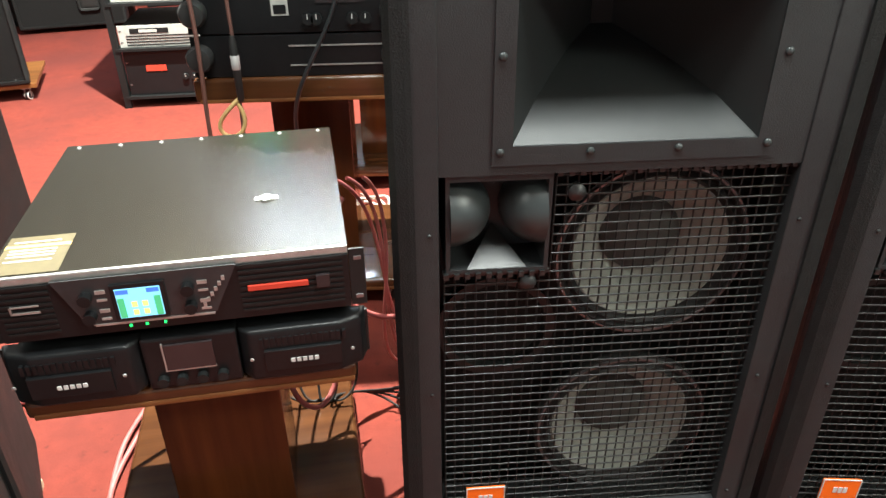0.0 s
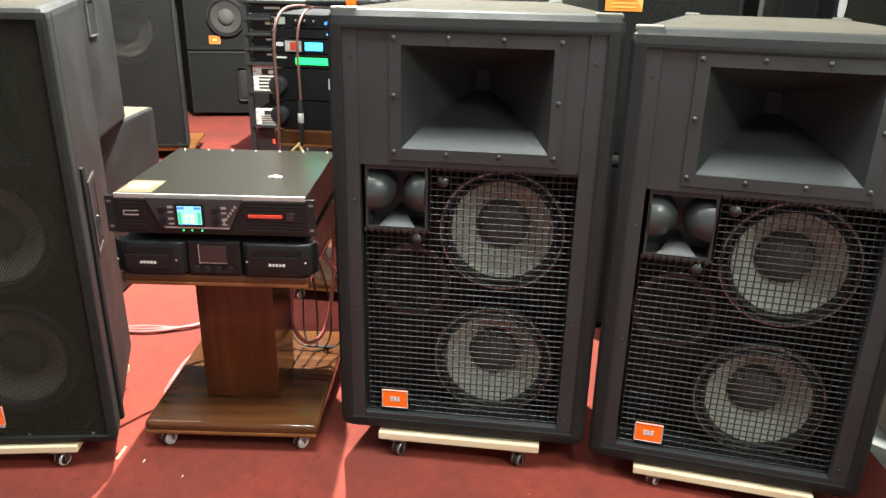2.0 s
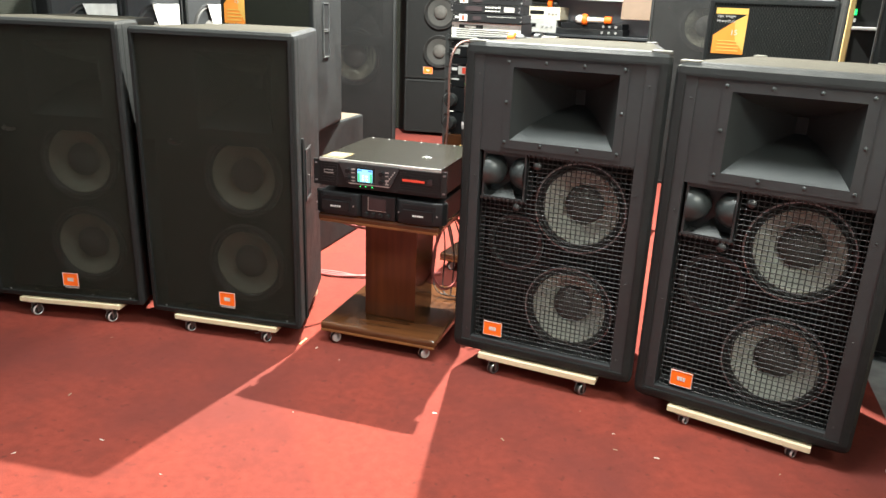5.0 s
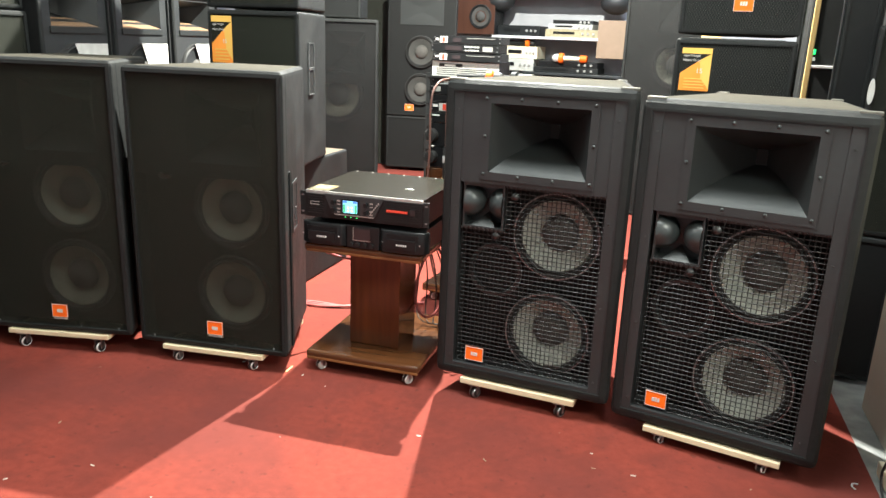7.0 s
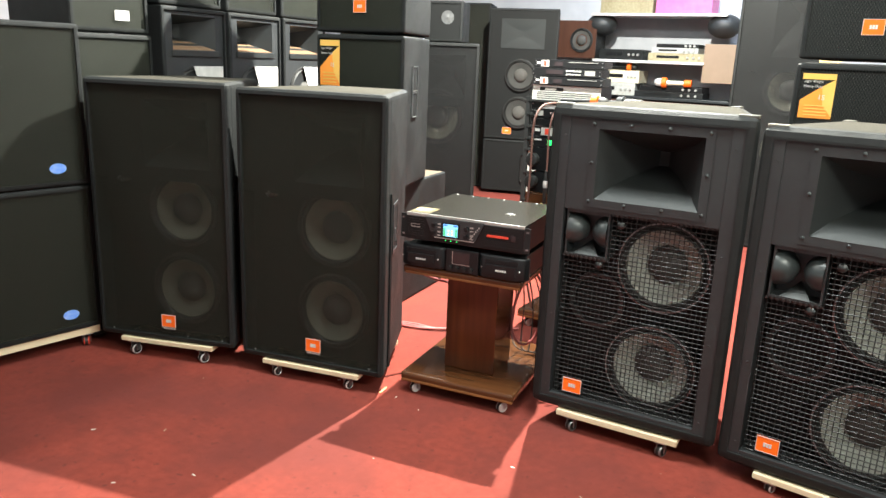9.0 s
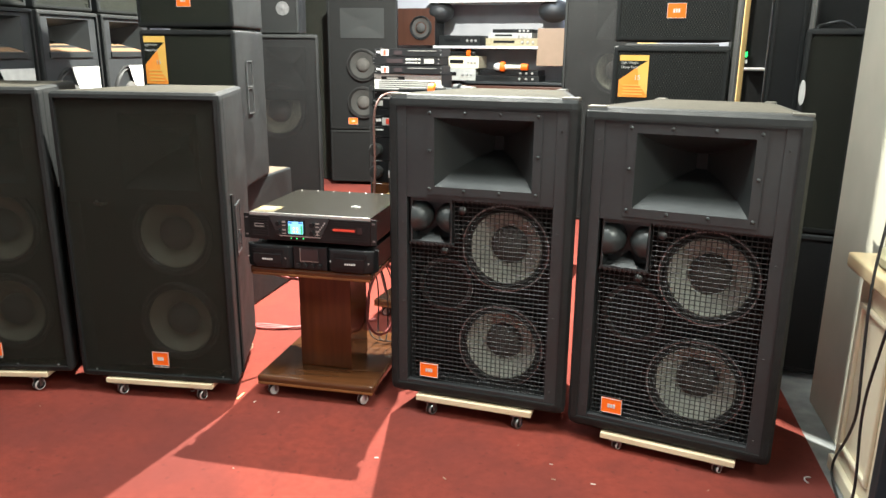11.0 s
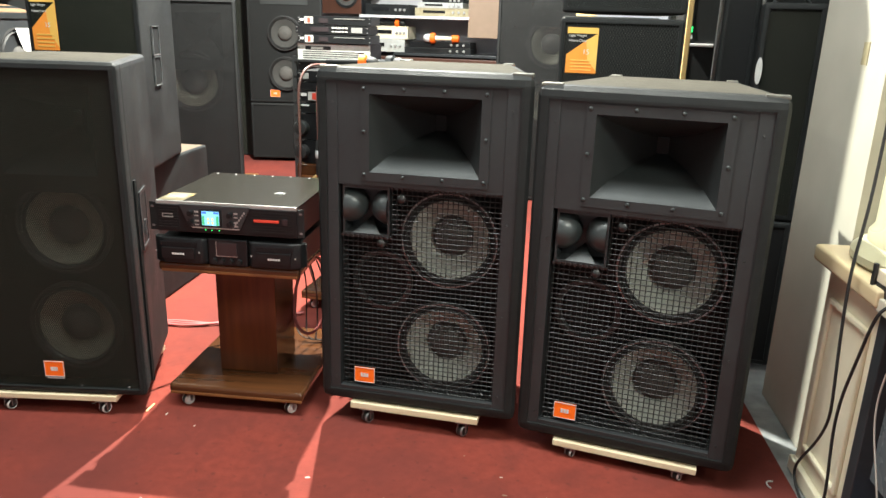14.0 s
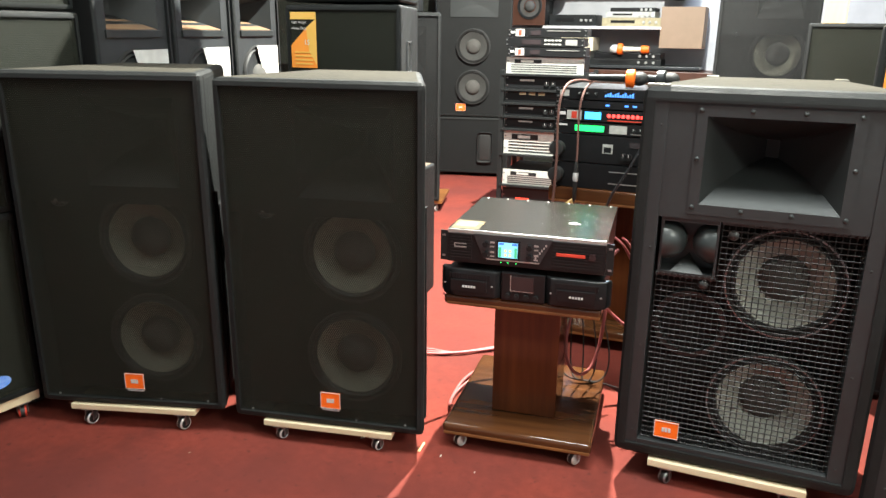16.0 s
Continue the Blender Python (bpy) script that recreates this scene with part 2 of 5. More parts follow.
# ---- mesh helpers ----
def part(name, bm, material, parent=None, label="", smooth=0.0):
    me = bpy.data.meshes.new(name)
    if smooth:
        bm.normal_update()
        for f in bm.faces:
            f.smooth = True
        for e in bm.edges:
            if len(e.link_faces) == 2 and e.calc_face_angle(0) > radians(smooth):
                e.smooth = False
    bm.to_mesh(me)
    bm.free()
    for m in material if isinstance(material, (list, tuple)) else (material,):
        me.materials.append(m)
    ob = new(name, me)
    if parent:
        ob.parent = parent
    if label:
        ob["label"] = label
    return ob


def thing(name, m, label, category, group="", kind=""):
    ob = new(name)
    ob.matrix_world = m
    ob.empty_display_size = 0.05
    return tagged(ob, label, category, group, kind)


def hexa(bm, pts):
    """A solid of eight corners: four below, four above, each counter-clockwise from above."""
    v = [bm.verts.new(p) for p in pts]
    fs = [bm.faces.new([v[i] for i in q]) for q in ((3, 2, 1, 0), (4, 5, 6, 7), (0, 1, 5, 4), (1, 2, 6, 5), (2, 3, 7, 6), (3, 0, 4, 7))]
    return v, fs


def box(bm, x0, x1, y0, y1, z0, z1, bevel=0.0, seg=2):
    v, fs = hexa(bm, [(x0, y0, z0), (x1, y0, z0), (x1, y1, z0), (x0, y1, z0), (x0, y0, z1), (x1, y0, z1), (x1, y1, z1), (x0, y1, z1)])
    if bevel:
        es = list({e for f in fs for e in f.edges})
        bmesh.ops.bevel(bm, geom=es, offset=bevel, segments=seg, profile=0.6, affect="EDGES")
    return bm


def boxes(*rows):
    bm = bmesh.new()
    for r in rows:
        box(bm, *r)
    return bm


def plate(bm, x0, x1, z0, z1, hx0, hx1, hz0, hz1, y0, y1):
    """An upright board with a rectangular opening, as one connected piece."""
    rows = []
    for y in (y0, y1):
        rows.append([[bm.verts.new((x, y, z)) for x, z in q] for q in (((x0, z0), (x1, z0), (x1, z1), (x0, z1)), ((hx0, hz0), (hx1, hz0), (hx1, hz1), (hx0, hz1)))])
    (fo, fi), (bo, bi) = rows
    for k in range(4):
        j = (k + 1) % 4
        bm.faces.new((fo[k], fo[j], fi[j], fi[k]))
        bm.faces.new((bo[j], bo[k], bi[k], bi[j]))
        bm.faces.new((fo[j], fo[k], bo[k], bo[j]))
        bm.faces.new((fi[k], fi[j], bi[j], bi[k]))
    return bm


def cyl(bm, c, r, h, axis="z", seg=24, r2=None):
    """A cylinder or cone from c along an axis."""
    turn = {"z": Matrix(), "y": Matrix.Rotation(radians(-90), 4, "X"), "x": Matrix.Rotation(radians(90), 4, "Y")}[axis]
    bmesh.ops.create_cone(bm, cap_ends=True, segments=seg, radius1=r, radius2=r if r2 is None else r2, depth=h,
                          matrix=Matrix.Translation(c) @ turn @ Matrix.Translation((0, 0, h / 2)))
    return bm


def ball(bm, c, r, scale=(1, 1, 1), seg=20):
    bmesh.ops.create_uvsphere(bm, u_segments=seg, v_segments=seg // 2, radius=r, matrix=Matrix.Translation(c) @ Matrix.Diagonal((*scale, 1)))
    return bm


def lathe(bm, c, profile, axis="y", seg=40, caps=False):
    """Turns rows of (radius, along) about an axis through c."""
    rings = []
    for r, a in profile:
        ring = []
        for i in range(seg):
            w = 2 * math.pi * i / seg
            p = (r * math.cos(w), a, r * math.sin(w)) if axis == "y" else (r * math.cos(w), r * math.sin(w), a)
            ring.append(bm.verts.new(Vector(c) + Vector(p)))
        rings.append(ring)
    for a, b in zip(rings, rings[1:]):
        for i in range(seg):
            j = (i + 1) % seg
            bm.faces.new((a[i], a[j], b[j], b[i]) if axis == "z" else (a[j], a[i], b[i], b[j]))
    for ring, flip in ((rings[0], False), (rings[-1], True)):
        if caps and (ring[0].co - ring[seg // 2].co).length > 1e-5:
            bm.faces.new(ring if flip == (axis == "z") else ring[::-1])
    return bm


def flat(bm, corners, thick=0.0015):
    """A thin plate on the local xz plane: corners as (x, z) at front y, thickness towards +y."""
    (y, pts) = corners
    a = [bm.verts.new((x, y, z)) for x, z in pts]
    b = [bm.verts.new((x, y + thick, z)) for x, z in pts]
    bm.faces.new(a)
    bm.faces.new(b[::-1])
    for i in range(len(pts)):
        j = (i + 1) % len(pts)
        bm.faces.new((a[j], a[i], b[i], b[j]))
    return bm


def cable(name, pts, r, material, label, category="cable", parent=None):
    """A round cable through the points, as a mesh."""
    cu = bpy.data.curves.new(name, "CURVE")
    cu.dimensions, cu.bevel_depth, cu.bevel_resolution, cu.resolution_u = "3D", r, 3, 8
    sp = cu.splines.new("NURBS")
    sp.points.add(len(pts) - 1)
    for p, co in zip(sp.points, pts):
        p.co = (*co, 1)
    sp.use_endpoint_u, sp.order_u = True, 4
    tmp = new(name, cu)
    me = bpy.data.meshes.new_from_object(tmp.evaluated_get(bpy.context.evaluated_depsgraph_get()))
    bpy.data.objects.remove(tmp)
    bpy.data.curves.remove(cu)
    for pol in me.polygons:
        pol.use_smooth = True
    me.materials.clear()
    me.materials.append(material)
    ob = new(name, me)
    if parent:
        ob.parent = parent
        return ob
    return tagged(ob, label, category)


def words(name, text, size, m, material, parent):
    cu = bpy.data.curves.new(name, "FONT")
    cu.body, cu.size, cu.extrude, cu.align_x = text, size, 0.0004, "LEFT"
    tmp = new(name, cu)
    me = bpy.data.meshes.new_from_object(tmp.evaluated_get(bpy.context.evaluated_depsgraph_get()))
    bpy.data.objects.remove(tmp)
    bpy.data.curves.remove(cu)
    me.materials.clear()
    me.materials.append(material)
    ob = new(name, me)
    ob.parent = parent
    ob.matrix_local = m
    return ob


# ---- setting ----
RIGHT = lambda y: 1.337 + (1.491 - y) * 0.130   # edge of the carpet beside the pillar


def setting():
    bm = boxes((-5.2, 4.2, -4.2, 6.6, -0.12, -0.004))
    tagged(part("floor", bm, M_TILE), "grey mottled stone floor at the room's edge", "floor", kind="structure")
    bm = bmesh.new()
    ys = (-4.1, 6.3)
    hexa(bm, [(-5.0, ys[0], -0.004), (RIGHT(ys[0]), ys[0], -0.004), (RIGHT(ys[1]), ys[1], -0.004), (-5.0, ys[1], -0.004),
              (-5.0, ys[0], 0), (RIGHT(ys[0]), ys[0], 0), (RIGHT(ys[1]), ys[1], 0), (-5.0, ys[1], 0)])
    tagged(part("carpet", bm, M_CARPET), "worn red needle-felt carpet over the shop floor", "carpet", kind="structure")
    tagged(part("ceiling", boxes((-5.2, 4.2, -4.2, 6.6, CEILING, CEILING + 0.1)), M_CEIL), "plain white ceiling", "ceiling", kind="structure")
    tagged(part("wall_north", boxes((-5.2, 4.2, 6.4, 6.6, 0, CEILING)), M_BACKWALL), "white painted wall behind the shelves", "wall", kind="structure")
    tagged(part("wall_south", boxes((-5.2, 4.2, -4.2, -4.05, 0, CEILING)), M_BACKWALL), "plain white wall", "wall", kind="structure")
    tagged(part("wall_west", boxes((-5.2, -5.05, -4.05, 6.4, 0, CEILING)), M_BACKWALL), "plain white wall", "wall", kind="structure")
    tagged(part("wall_east", boxes((4.05, 4.2, -4.05, 6.4, 0, CEILING)), M_BACKWALL), "plain white wall", "wall", kind="structure")
    bm = bmesh.new()
    x = lambda y: RIGHT(y) + 0.085
    hexa(bm, [(x(0.985), 0.985, 0), (2.6, 0.985, 0), (2.6, 1.44, 0), (x(1.44), 1.44, 0), (x(0.985), 0.985, CEILING), (2.6, 0.985, CEILING), (2.6, 1.44, CEILING), (x(1.44), 1.44, CEILING)])
    tagged(part("wall_pier", bm, M_WALL), "grey painted wall pier with a strip of tape", "wall", kind="structure")


setting()


# ---- loudspeakers ----
def shell(bm, w, h, d, wb, bevel=0.02, rim=0.03, deep=0.05, open_front=True):
    """A cabinet narrower at the back, with a rounded rim and a recessed, open front."""
    v, fs = hexa(bm, [(-w / 2, 0, 0), (w / 2, 0, 0), (wb / 2, d, 0), (-wb / 2, d, 0), (-w / 2, 0, h), (w / 2, 0, h), (wb / 2, d, h), (-wb / 2, d, h)])
    bmesh.ops.bevel(bm, geom=list(bm.edges), offset=bevel, segments=3, profile=0.6, affect="EDGES")
    front = min((f for f in bm.faces if f.normal.y < -0.99), key=lambda f: -f.calc_area())
    bmesh.ops.inset_region(bm, faces=[front], thickness=max(rim - bevel, 0.002))
    ret = bmesh.ops.extrude_face_region(bm, geom=[front])
    for q in ret["geom"]:
        if isinstance(q, bmesh.types.BMVert):
            q.co.y += deep
    bmesh.ops.delete(bm, geom=[front], context="FACES_ONLY")
    if open_front:
        far = [f for f in bm.faces if abs(f.calc_center_median().y - deep) < 1e-4 and abs(f.normal.y) > 0.9]
        bmesh.ops.delete(bm, geom=far, context="FACES_ONLY")
    bmesh.ops.recalc_face_normals(bm, faces=bm.faces)
    # the large upward face takes the second, paler material
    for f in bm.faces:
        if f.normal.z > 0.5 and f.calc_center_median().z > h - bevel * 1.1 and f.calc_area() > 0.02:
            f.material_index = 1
    return bm


def woofer(parent, x, z, r, y, cone, name="woofer", ring=M_STEEL, dp=2.3):
    w = part(name, lathe(bmesh.new(), (x, y, z), [(r, 0.012), (r, 0), (r * 0.93, -0.003), (r * 0.90, 0.004), (r * 0.855, -0.004), (r * 0.815, 0.004), (r * 0.80, 0.016)]), M_RUBBER, parent, smooth=40)
    part("gasket_ring", lathe(bmesh.new(), (x, y - 0.002, z), [(r * 0.985, 0.002), (r * 0.975, -0.003), (r * 0.955, -0.003), (r * 0.945, 0.002)]), ring, w, smooth=40)
    part("cone", lathe(bmesh.new(), (x, y + 0.002, z), [(r * 0.82, 0.008), (r * 0.79, 0.004), (r * 0.42, 0.026 * dp)]), cone, w, smooth=30)
    part("dust_cap", lathe(bmesh.new(), (x, y + 0.026 * dp, z), [(r * 0.425, 0.001), (r * 0.40, -0.010), (r * 0.28, -0.021), (r * 0.12, -0.026), (0, -0.027)]), M_CAP, w, smooth=60)
    return w


def horn(bm, x0, x1, z0, z1, y, cx, cz, deep):
    """A rectangular flare that runs back to a slot."""
    rows = []
    for f, g, dd in ((1, 1, 0), (0.74, 0.62, 0.28), (0.50, 0.37, 0.53), (0.29, 0.20, 0.76), (0.0, 0.0, 1)):
        hx0, hx1 = cx - 0.016 - (cx - 0.016 - x0) * f, cx + 0.016 + (x1 - cx - 0.016) * f
        hz0, hz1 = cz - 0.024 - (cz - 0.024 - z0) * g, cz + 0.024 + (z1 - cz - 0.024) * g
        yy = y + deep * dd
        rows.append([bm.verts.new(p) for p in ((hx0, yy, hz0), (hx1, yy, hz0), (hx1, yy, hz1), (hx0, yy, hz1))])
    for a, b in zip(rows, rows[1:]):
        for i in range(4):
            j = (i + 1) % 4
            bm.faces.new((a[i], a[j], b[j], b[i]))
    bm.faces.new(rows[-1])
    return bm


def badge(parent, x, z, w, h, y):
    b = part("badge", boxes((x - w / 2, x + w / 2, y, y + 0.004, z - h / 2, z + h / 2, 0.0012)), M_ORANGE, parent, "orange maker's badge with a white border")
    e = 0.0014
    bm = boxes((x - w / 2, x + w / 2, y - 0.001, y + 0.001, z + h / 2 - e, z + h / 2), (x - w / 2, x + w / 2, y - 0.001, y + 0.001, z - h / 2, z - h / 2 + e),
               (x - w / 2, x - w / 2 + e, y - 0.001, y + 0.001, z - h / 2 + e, z + h / 2 - e), (x + w / 2 - e, x + w / 2, y - 0.001, y + 0.001, z - h / 2 + e, z + h / 2 - e))
    for k in (-0.13, 0.0, 0.13):
        box(bm, x + k * w - 0.0034, x + k * w + 0.0034, y - 0.001, y + 0.001, z - h * 0.13, z + h * 0.13)
    part("badge_print", bm, M_WHITE, b)
    return b


def dolly(m, w, d, label, black=False, thick=0.02, top=0.075, red=False):
    """A board on four casters, its top at the given height."""
    t = thing("dolly", m, label, "dolly", "dollies under the loudspeakers")
    part("board", boxes((-w / 2, w / 2, 0, d, top - thick, top, 0.002)), M_PLY, t)
    hub = top - thick
    r = hub * 0.35
    for cx in (-w / 2 + 0.05, w / 2 - 0.05):
        for cy in (0.024, d - 0.04):
            bm = boxes((cx - 0.02, cx + 0.02, cy - 0.022, cy + 0.022, hub - 0.004, hub), (cx - 0.014, cx - 0.011, cy - 0.012, cy + 0.012, r * 0.8, hub - 0.002), (cx + 0.011, cx + 0.014, cy - 0.012, cy + 0.012, r * 0.8, hub - 0.002))
            c = part("caster", bm, M_STEEL, t)
            wbm = lathe(bmesh.new(), (0, 0, 0), [(r * 0.8, -0.009), (r, -0.006), (r, 0.006), (r * 0.8, 0.009)], seg=20, caps=True)
            bmesh.ops.transform(wbm, matrix=Matrix.Translation((cx, cy, r)) @ Matrix.Rotation(radians(62), 4, "Z"), verts=wbm.verts)
            wheel = part("wheel", wbm, M_RUBBER, c, smooth=40)
            hb = lathe(bmesh.new(), (0, 0, 0), [(r * 0.74, -0.0110), (r * 0.84, -0.0120), (r * 0.97, -0.0095), (r * 0.97, 0.0095), (r * 0.84, 0.0120), (r * 0.74, 0.0110)], seg=22, caps=False)
            bmesh.ops.transform(hb, matrix=Matrix.Translation((cx, cy, r)) @ Matrix.Rotation(radians(62), 4, "Z"), verts=hb.verts)
            part("wheel_hub", hb, M_REDBAR if red else (M_STEEL if black else M_CHROME), c)
    return t


def wire(bm, pts, r, axis, sides=6):
    """A thin round wire through points that run along x or z."""
    rings = []
    for p in pts:
        ring = []
        for k in range(sides):
            w = 2 * math.pi * k / sides
            c, d = r * math.cos(w), r * math.sin(w)
            ring.append(bm.verts.new((p[0], p[1] + c, p[2] + d) if axis == "x" else (p[0] + c, p[1] + d, p[2])))
        rings.append(ring)
    for a, b in zip(rings, rings[1:]):
        for k in range(sides):
            j = (k + 1) % sides
            bm.faces.new((a[k], a[j], b[j], b[k]))


def wire_loudspeaker(m):
    """Tall cabinet with an open horn, a pair of round diffusers and two woofers behind a square wire mesh."""
    W, H, D = 0.632, 1.037, 0.50
    t = thing("loudspeaker", m, "tall black loudspeaker with open horn and square wire grille", "loudspeaker", "wire-grille loudspeakers")
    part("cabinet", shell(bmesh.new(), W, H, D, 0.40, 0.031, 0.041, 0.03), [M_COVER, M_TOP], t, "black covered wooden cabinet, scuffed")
    a, b, lo, hi = -0.288, 0.288, 0.026, 1.011
    part("baffle", boxes((-0.278, 0.278, 0.135, 0.15, 0.030, 0.73)), M_BAFFLE, t)
    for x0, x1 in ((a, -0.246), (0.240, b)):
        part("side_strip", boxes((x0, x1, 0.005, 0.09, lo, hi, 0.002)), M_BLACK, t)
    part("bottom_strip", boxes((-0.246, 0.240, 0.006, 0.09, lo, 0.052, 0.002)), M_BLACK, t)
    mx0, mx1, mz0, mz1 = -0.151, 0.171, 0.744, 0.966
    bm = plate(bmesh.new(), -0.246, 0.240, 0.704, hi, mx0, mx1, mz0, mz1, 0.008, 0.05)
    hp = part("horn_plate", bm, M_BLACK, t)
    part("horn_flare", horn(bmesh.new(), mx0, mx1, mz0, mz1, 0.0085, 0.010, 0.868, 0.21), M_HORN, hp, smooth=30)
    # Near-black plate over the throat end, painting in the slot's shade.
    part("horn_slot", boxes((-0.0055, 0.0255, 0.2155, 0.2175, 0.8445, 0.8915)), M_BAFFLE, hp)
    e = 0.026
    bm = plate(bmesh.new(), mx0 - e, mx1 + e, mz0 - e, mz1 + e, mx0, mx1, mz0, mz1, 0.0045, 0.0082)
    part("horn_frame", bm, M_BLACK, hp)
    spots = [(-0.167, 0.737), (-0.050, 0.735), (0.066, 0.735), (0.184, 0.737), (-0.167, 0.860), (0.186, 0.856), (-0.167, 0.980), (-0.050, 0.982), (0.066, 0.982), (0.184, 0.980), (-0.259, 0.94), (0.256, 0.94), (-0.259, 0.62), (0.256, 0.62), (-0.259, 0.34), (0.256, 0.34), (-0.259, 0.08), (0.256, 0.08)]
    for x, z in spots:
        r = 0.0058 if abs(x) < 0.23 else 0.0032
        part("bolt", ball(bmesh.new(), (x, 0.0035, z), r, (1, 0.6, 1), 10), M_BALL if r > 0.005 else M_HORN, t, smooth=60)
    # round diffusers in their square recess
    dx0, dx1, dz0, dz1 = -0.236, -0.092, 0.556, 0.692
    dif = part("diffuser_housing", boxes((dx0, dx0 + 0.006, 0.016, 0.1, dz0, dz1), (dx1 - 0.006, dx1, 0.016, 0.1, dz0, dz1), (dx0, dx1, 0.016, 0.1, dz1, 0.704), (dx0, dx1, 0.016, 0.1, dz0 - 0.006, dz0), (dx0, dx1, 0.085, 0.136, dz0, dz1)), M_BLACK, t)
    for cx, sgn in ((dx0 + 0.006, 1), (dx1 - 0.006, -1)):
        bm = ball(bmesh.new(), (cx, 0.060, (dz0 + dz1) / 2 + 0.010), 0.058, (1.04, 1.0, 0.95), 32)
        bmesh.ops.delete(bm, geom=[v for v in bm.verts if (v.co.x - cx) * sgn < -0.004], context="VERTS")
        part("diffuser", bm, M_BALL, dif, smooth=80)
    bm = bmesh.new()
    cxm = (dx0 + dx1) / 2
    v = [bm.verts.new(p) for p in ((dx0 + 0.03, 0.018, dz0), (dx1 - 0.03, 0.018, dz0), (cxm, 0.08, dz0 + 0.04))]
    k = bm.verts.new((cxm, 0.085, dz0))
    for f in ((0, 1, 2), (1, 3, 2), (3, 0, 2), (1, 0, 3)):
        bm.faces.new([(v + [k])[i] for i in f])
    part("lower_lip", bm, M_HORN, dif)
    woofer(t, 0.078, 0.540, 0.150, 0.068, M_CONE)
    woofer(t, 0.070, 0.192, 0.150, 0.068, M_CONE)
    part("port", lathe(bmesh.new(), (-0.145, 0.120, 0.375), [(0.098, 0.012), (0.098, 0.0), (0.084, 0.0), (0.08, 0.014)]), M_HORN, t, smooth=40)
    for x, z in ((-0.058, 0.668), (-0.118, 0.528)):
        part("mesh_clip", lathe(bmesh.new(), (x, 0.018, z), [(0.013, 0.01), (0.013, 0.002), (0.008, -0.003), (0, -0.004)], seg=16), M_HORN, t, smooth=40)
    # the woven wire mesh, stepped round the diffusers
    bm = bmesh.new()
    P, r, mid = 0.0152, 0.0015, 0.0245
    xs, zs = [-0.238 + P * k for k in range(32)], [0.056 + P * k for k in range(43)]
    for i, x in enumerate(xs):
        run = [(x, mid + 0.0009 - 0.0008 * (-1) ** (i + j), z) for j, z in enumerate(zs) if z < (0.546 if x < -0.088 else 0.704)]
        wire(bm, [(x, mid, 0.050)] + run, r, "z")
    uprights = len(bm.faces)
    for j, z in enumerate(zs):
        run = [(x, mid - 0.0009 + 0.0003 * (-1) ** (i + j), z) for i, x in enumerate(xs) if x > (-0.25 if z < 0.550 else -0.088)]
        wire(bm, run + [(0.240, mid, z)], r, "x")
    # uprights get the shaded tone, cross wires the lit one
    for k, f in enumerate(bm.faces):
        f.material_index = 0 if k < uprights else 1
        f.smooth = True
    g = part("wire_grille", bm, [M_UPRIGHT, M_WIRE], t, "square woven wire mesh")
    bm = boxes((-0.088, 0.236, 0.018, 0.03, 0.698, 0.704, 0.001), (-0.240, -0.088, 0.018, 0.03, 0.544, 0.550, 0.001))
    for x in np.arange(-0.236, 0.236, P):
        z = 0.547 if x < -0.09 else 0.701
        box(bm, x - 0.0035, x + 0.0035, 0.012, 0.024, z - 0.004, z + 0.004)
    part("grille_edge", bm, M_WIRE, g)
    badge(t, -0.170, 0.090, 0.066, 0.05, 0.016)
    for s in (-1, 1):
        bm = boxes((s * (W / 2 - 0.040) - 0.028, s * (W / 2 - 0.040) + 0.028, 0.014, 0.052, H - 0.008, H + 0.002, 0.003))
        part("corner_cap", bm, M_CORNER, t, "worn metal corner")
        bm = boxes((s * 0.19 - (0.035 if s > 0 else 0.0), s * 0.19 + (0.0 if s > 0 else 0.035), D - 0.05, D + 0.003, H - 0.012, H + 0.003, 0.004))
        part("back_corner_cap", bm, M_CORNER, t, "worn metal corner")
        hy = 0.12
        hx = (W / 2 - (W - 0.40) / 2 * hy / D) * s
        part("side_latch", boxes((hx - 0.006, hx + 0.006, hy - 0.012, hy + 0.012, 0.70, 0.74, 0.002)), M_ORANGE if s > 0 else M_STEEL, t)
    return t


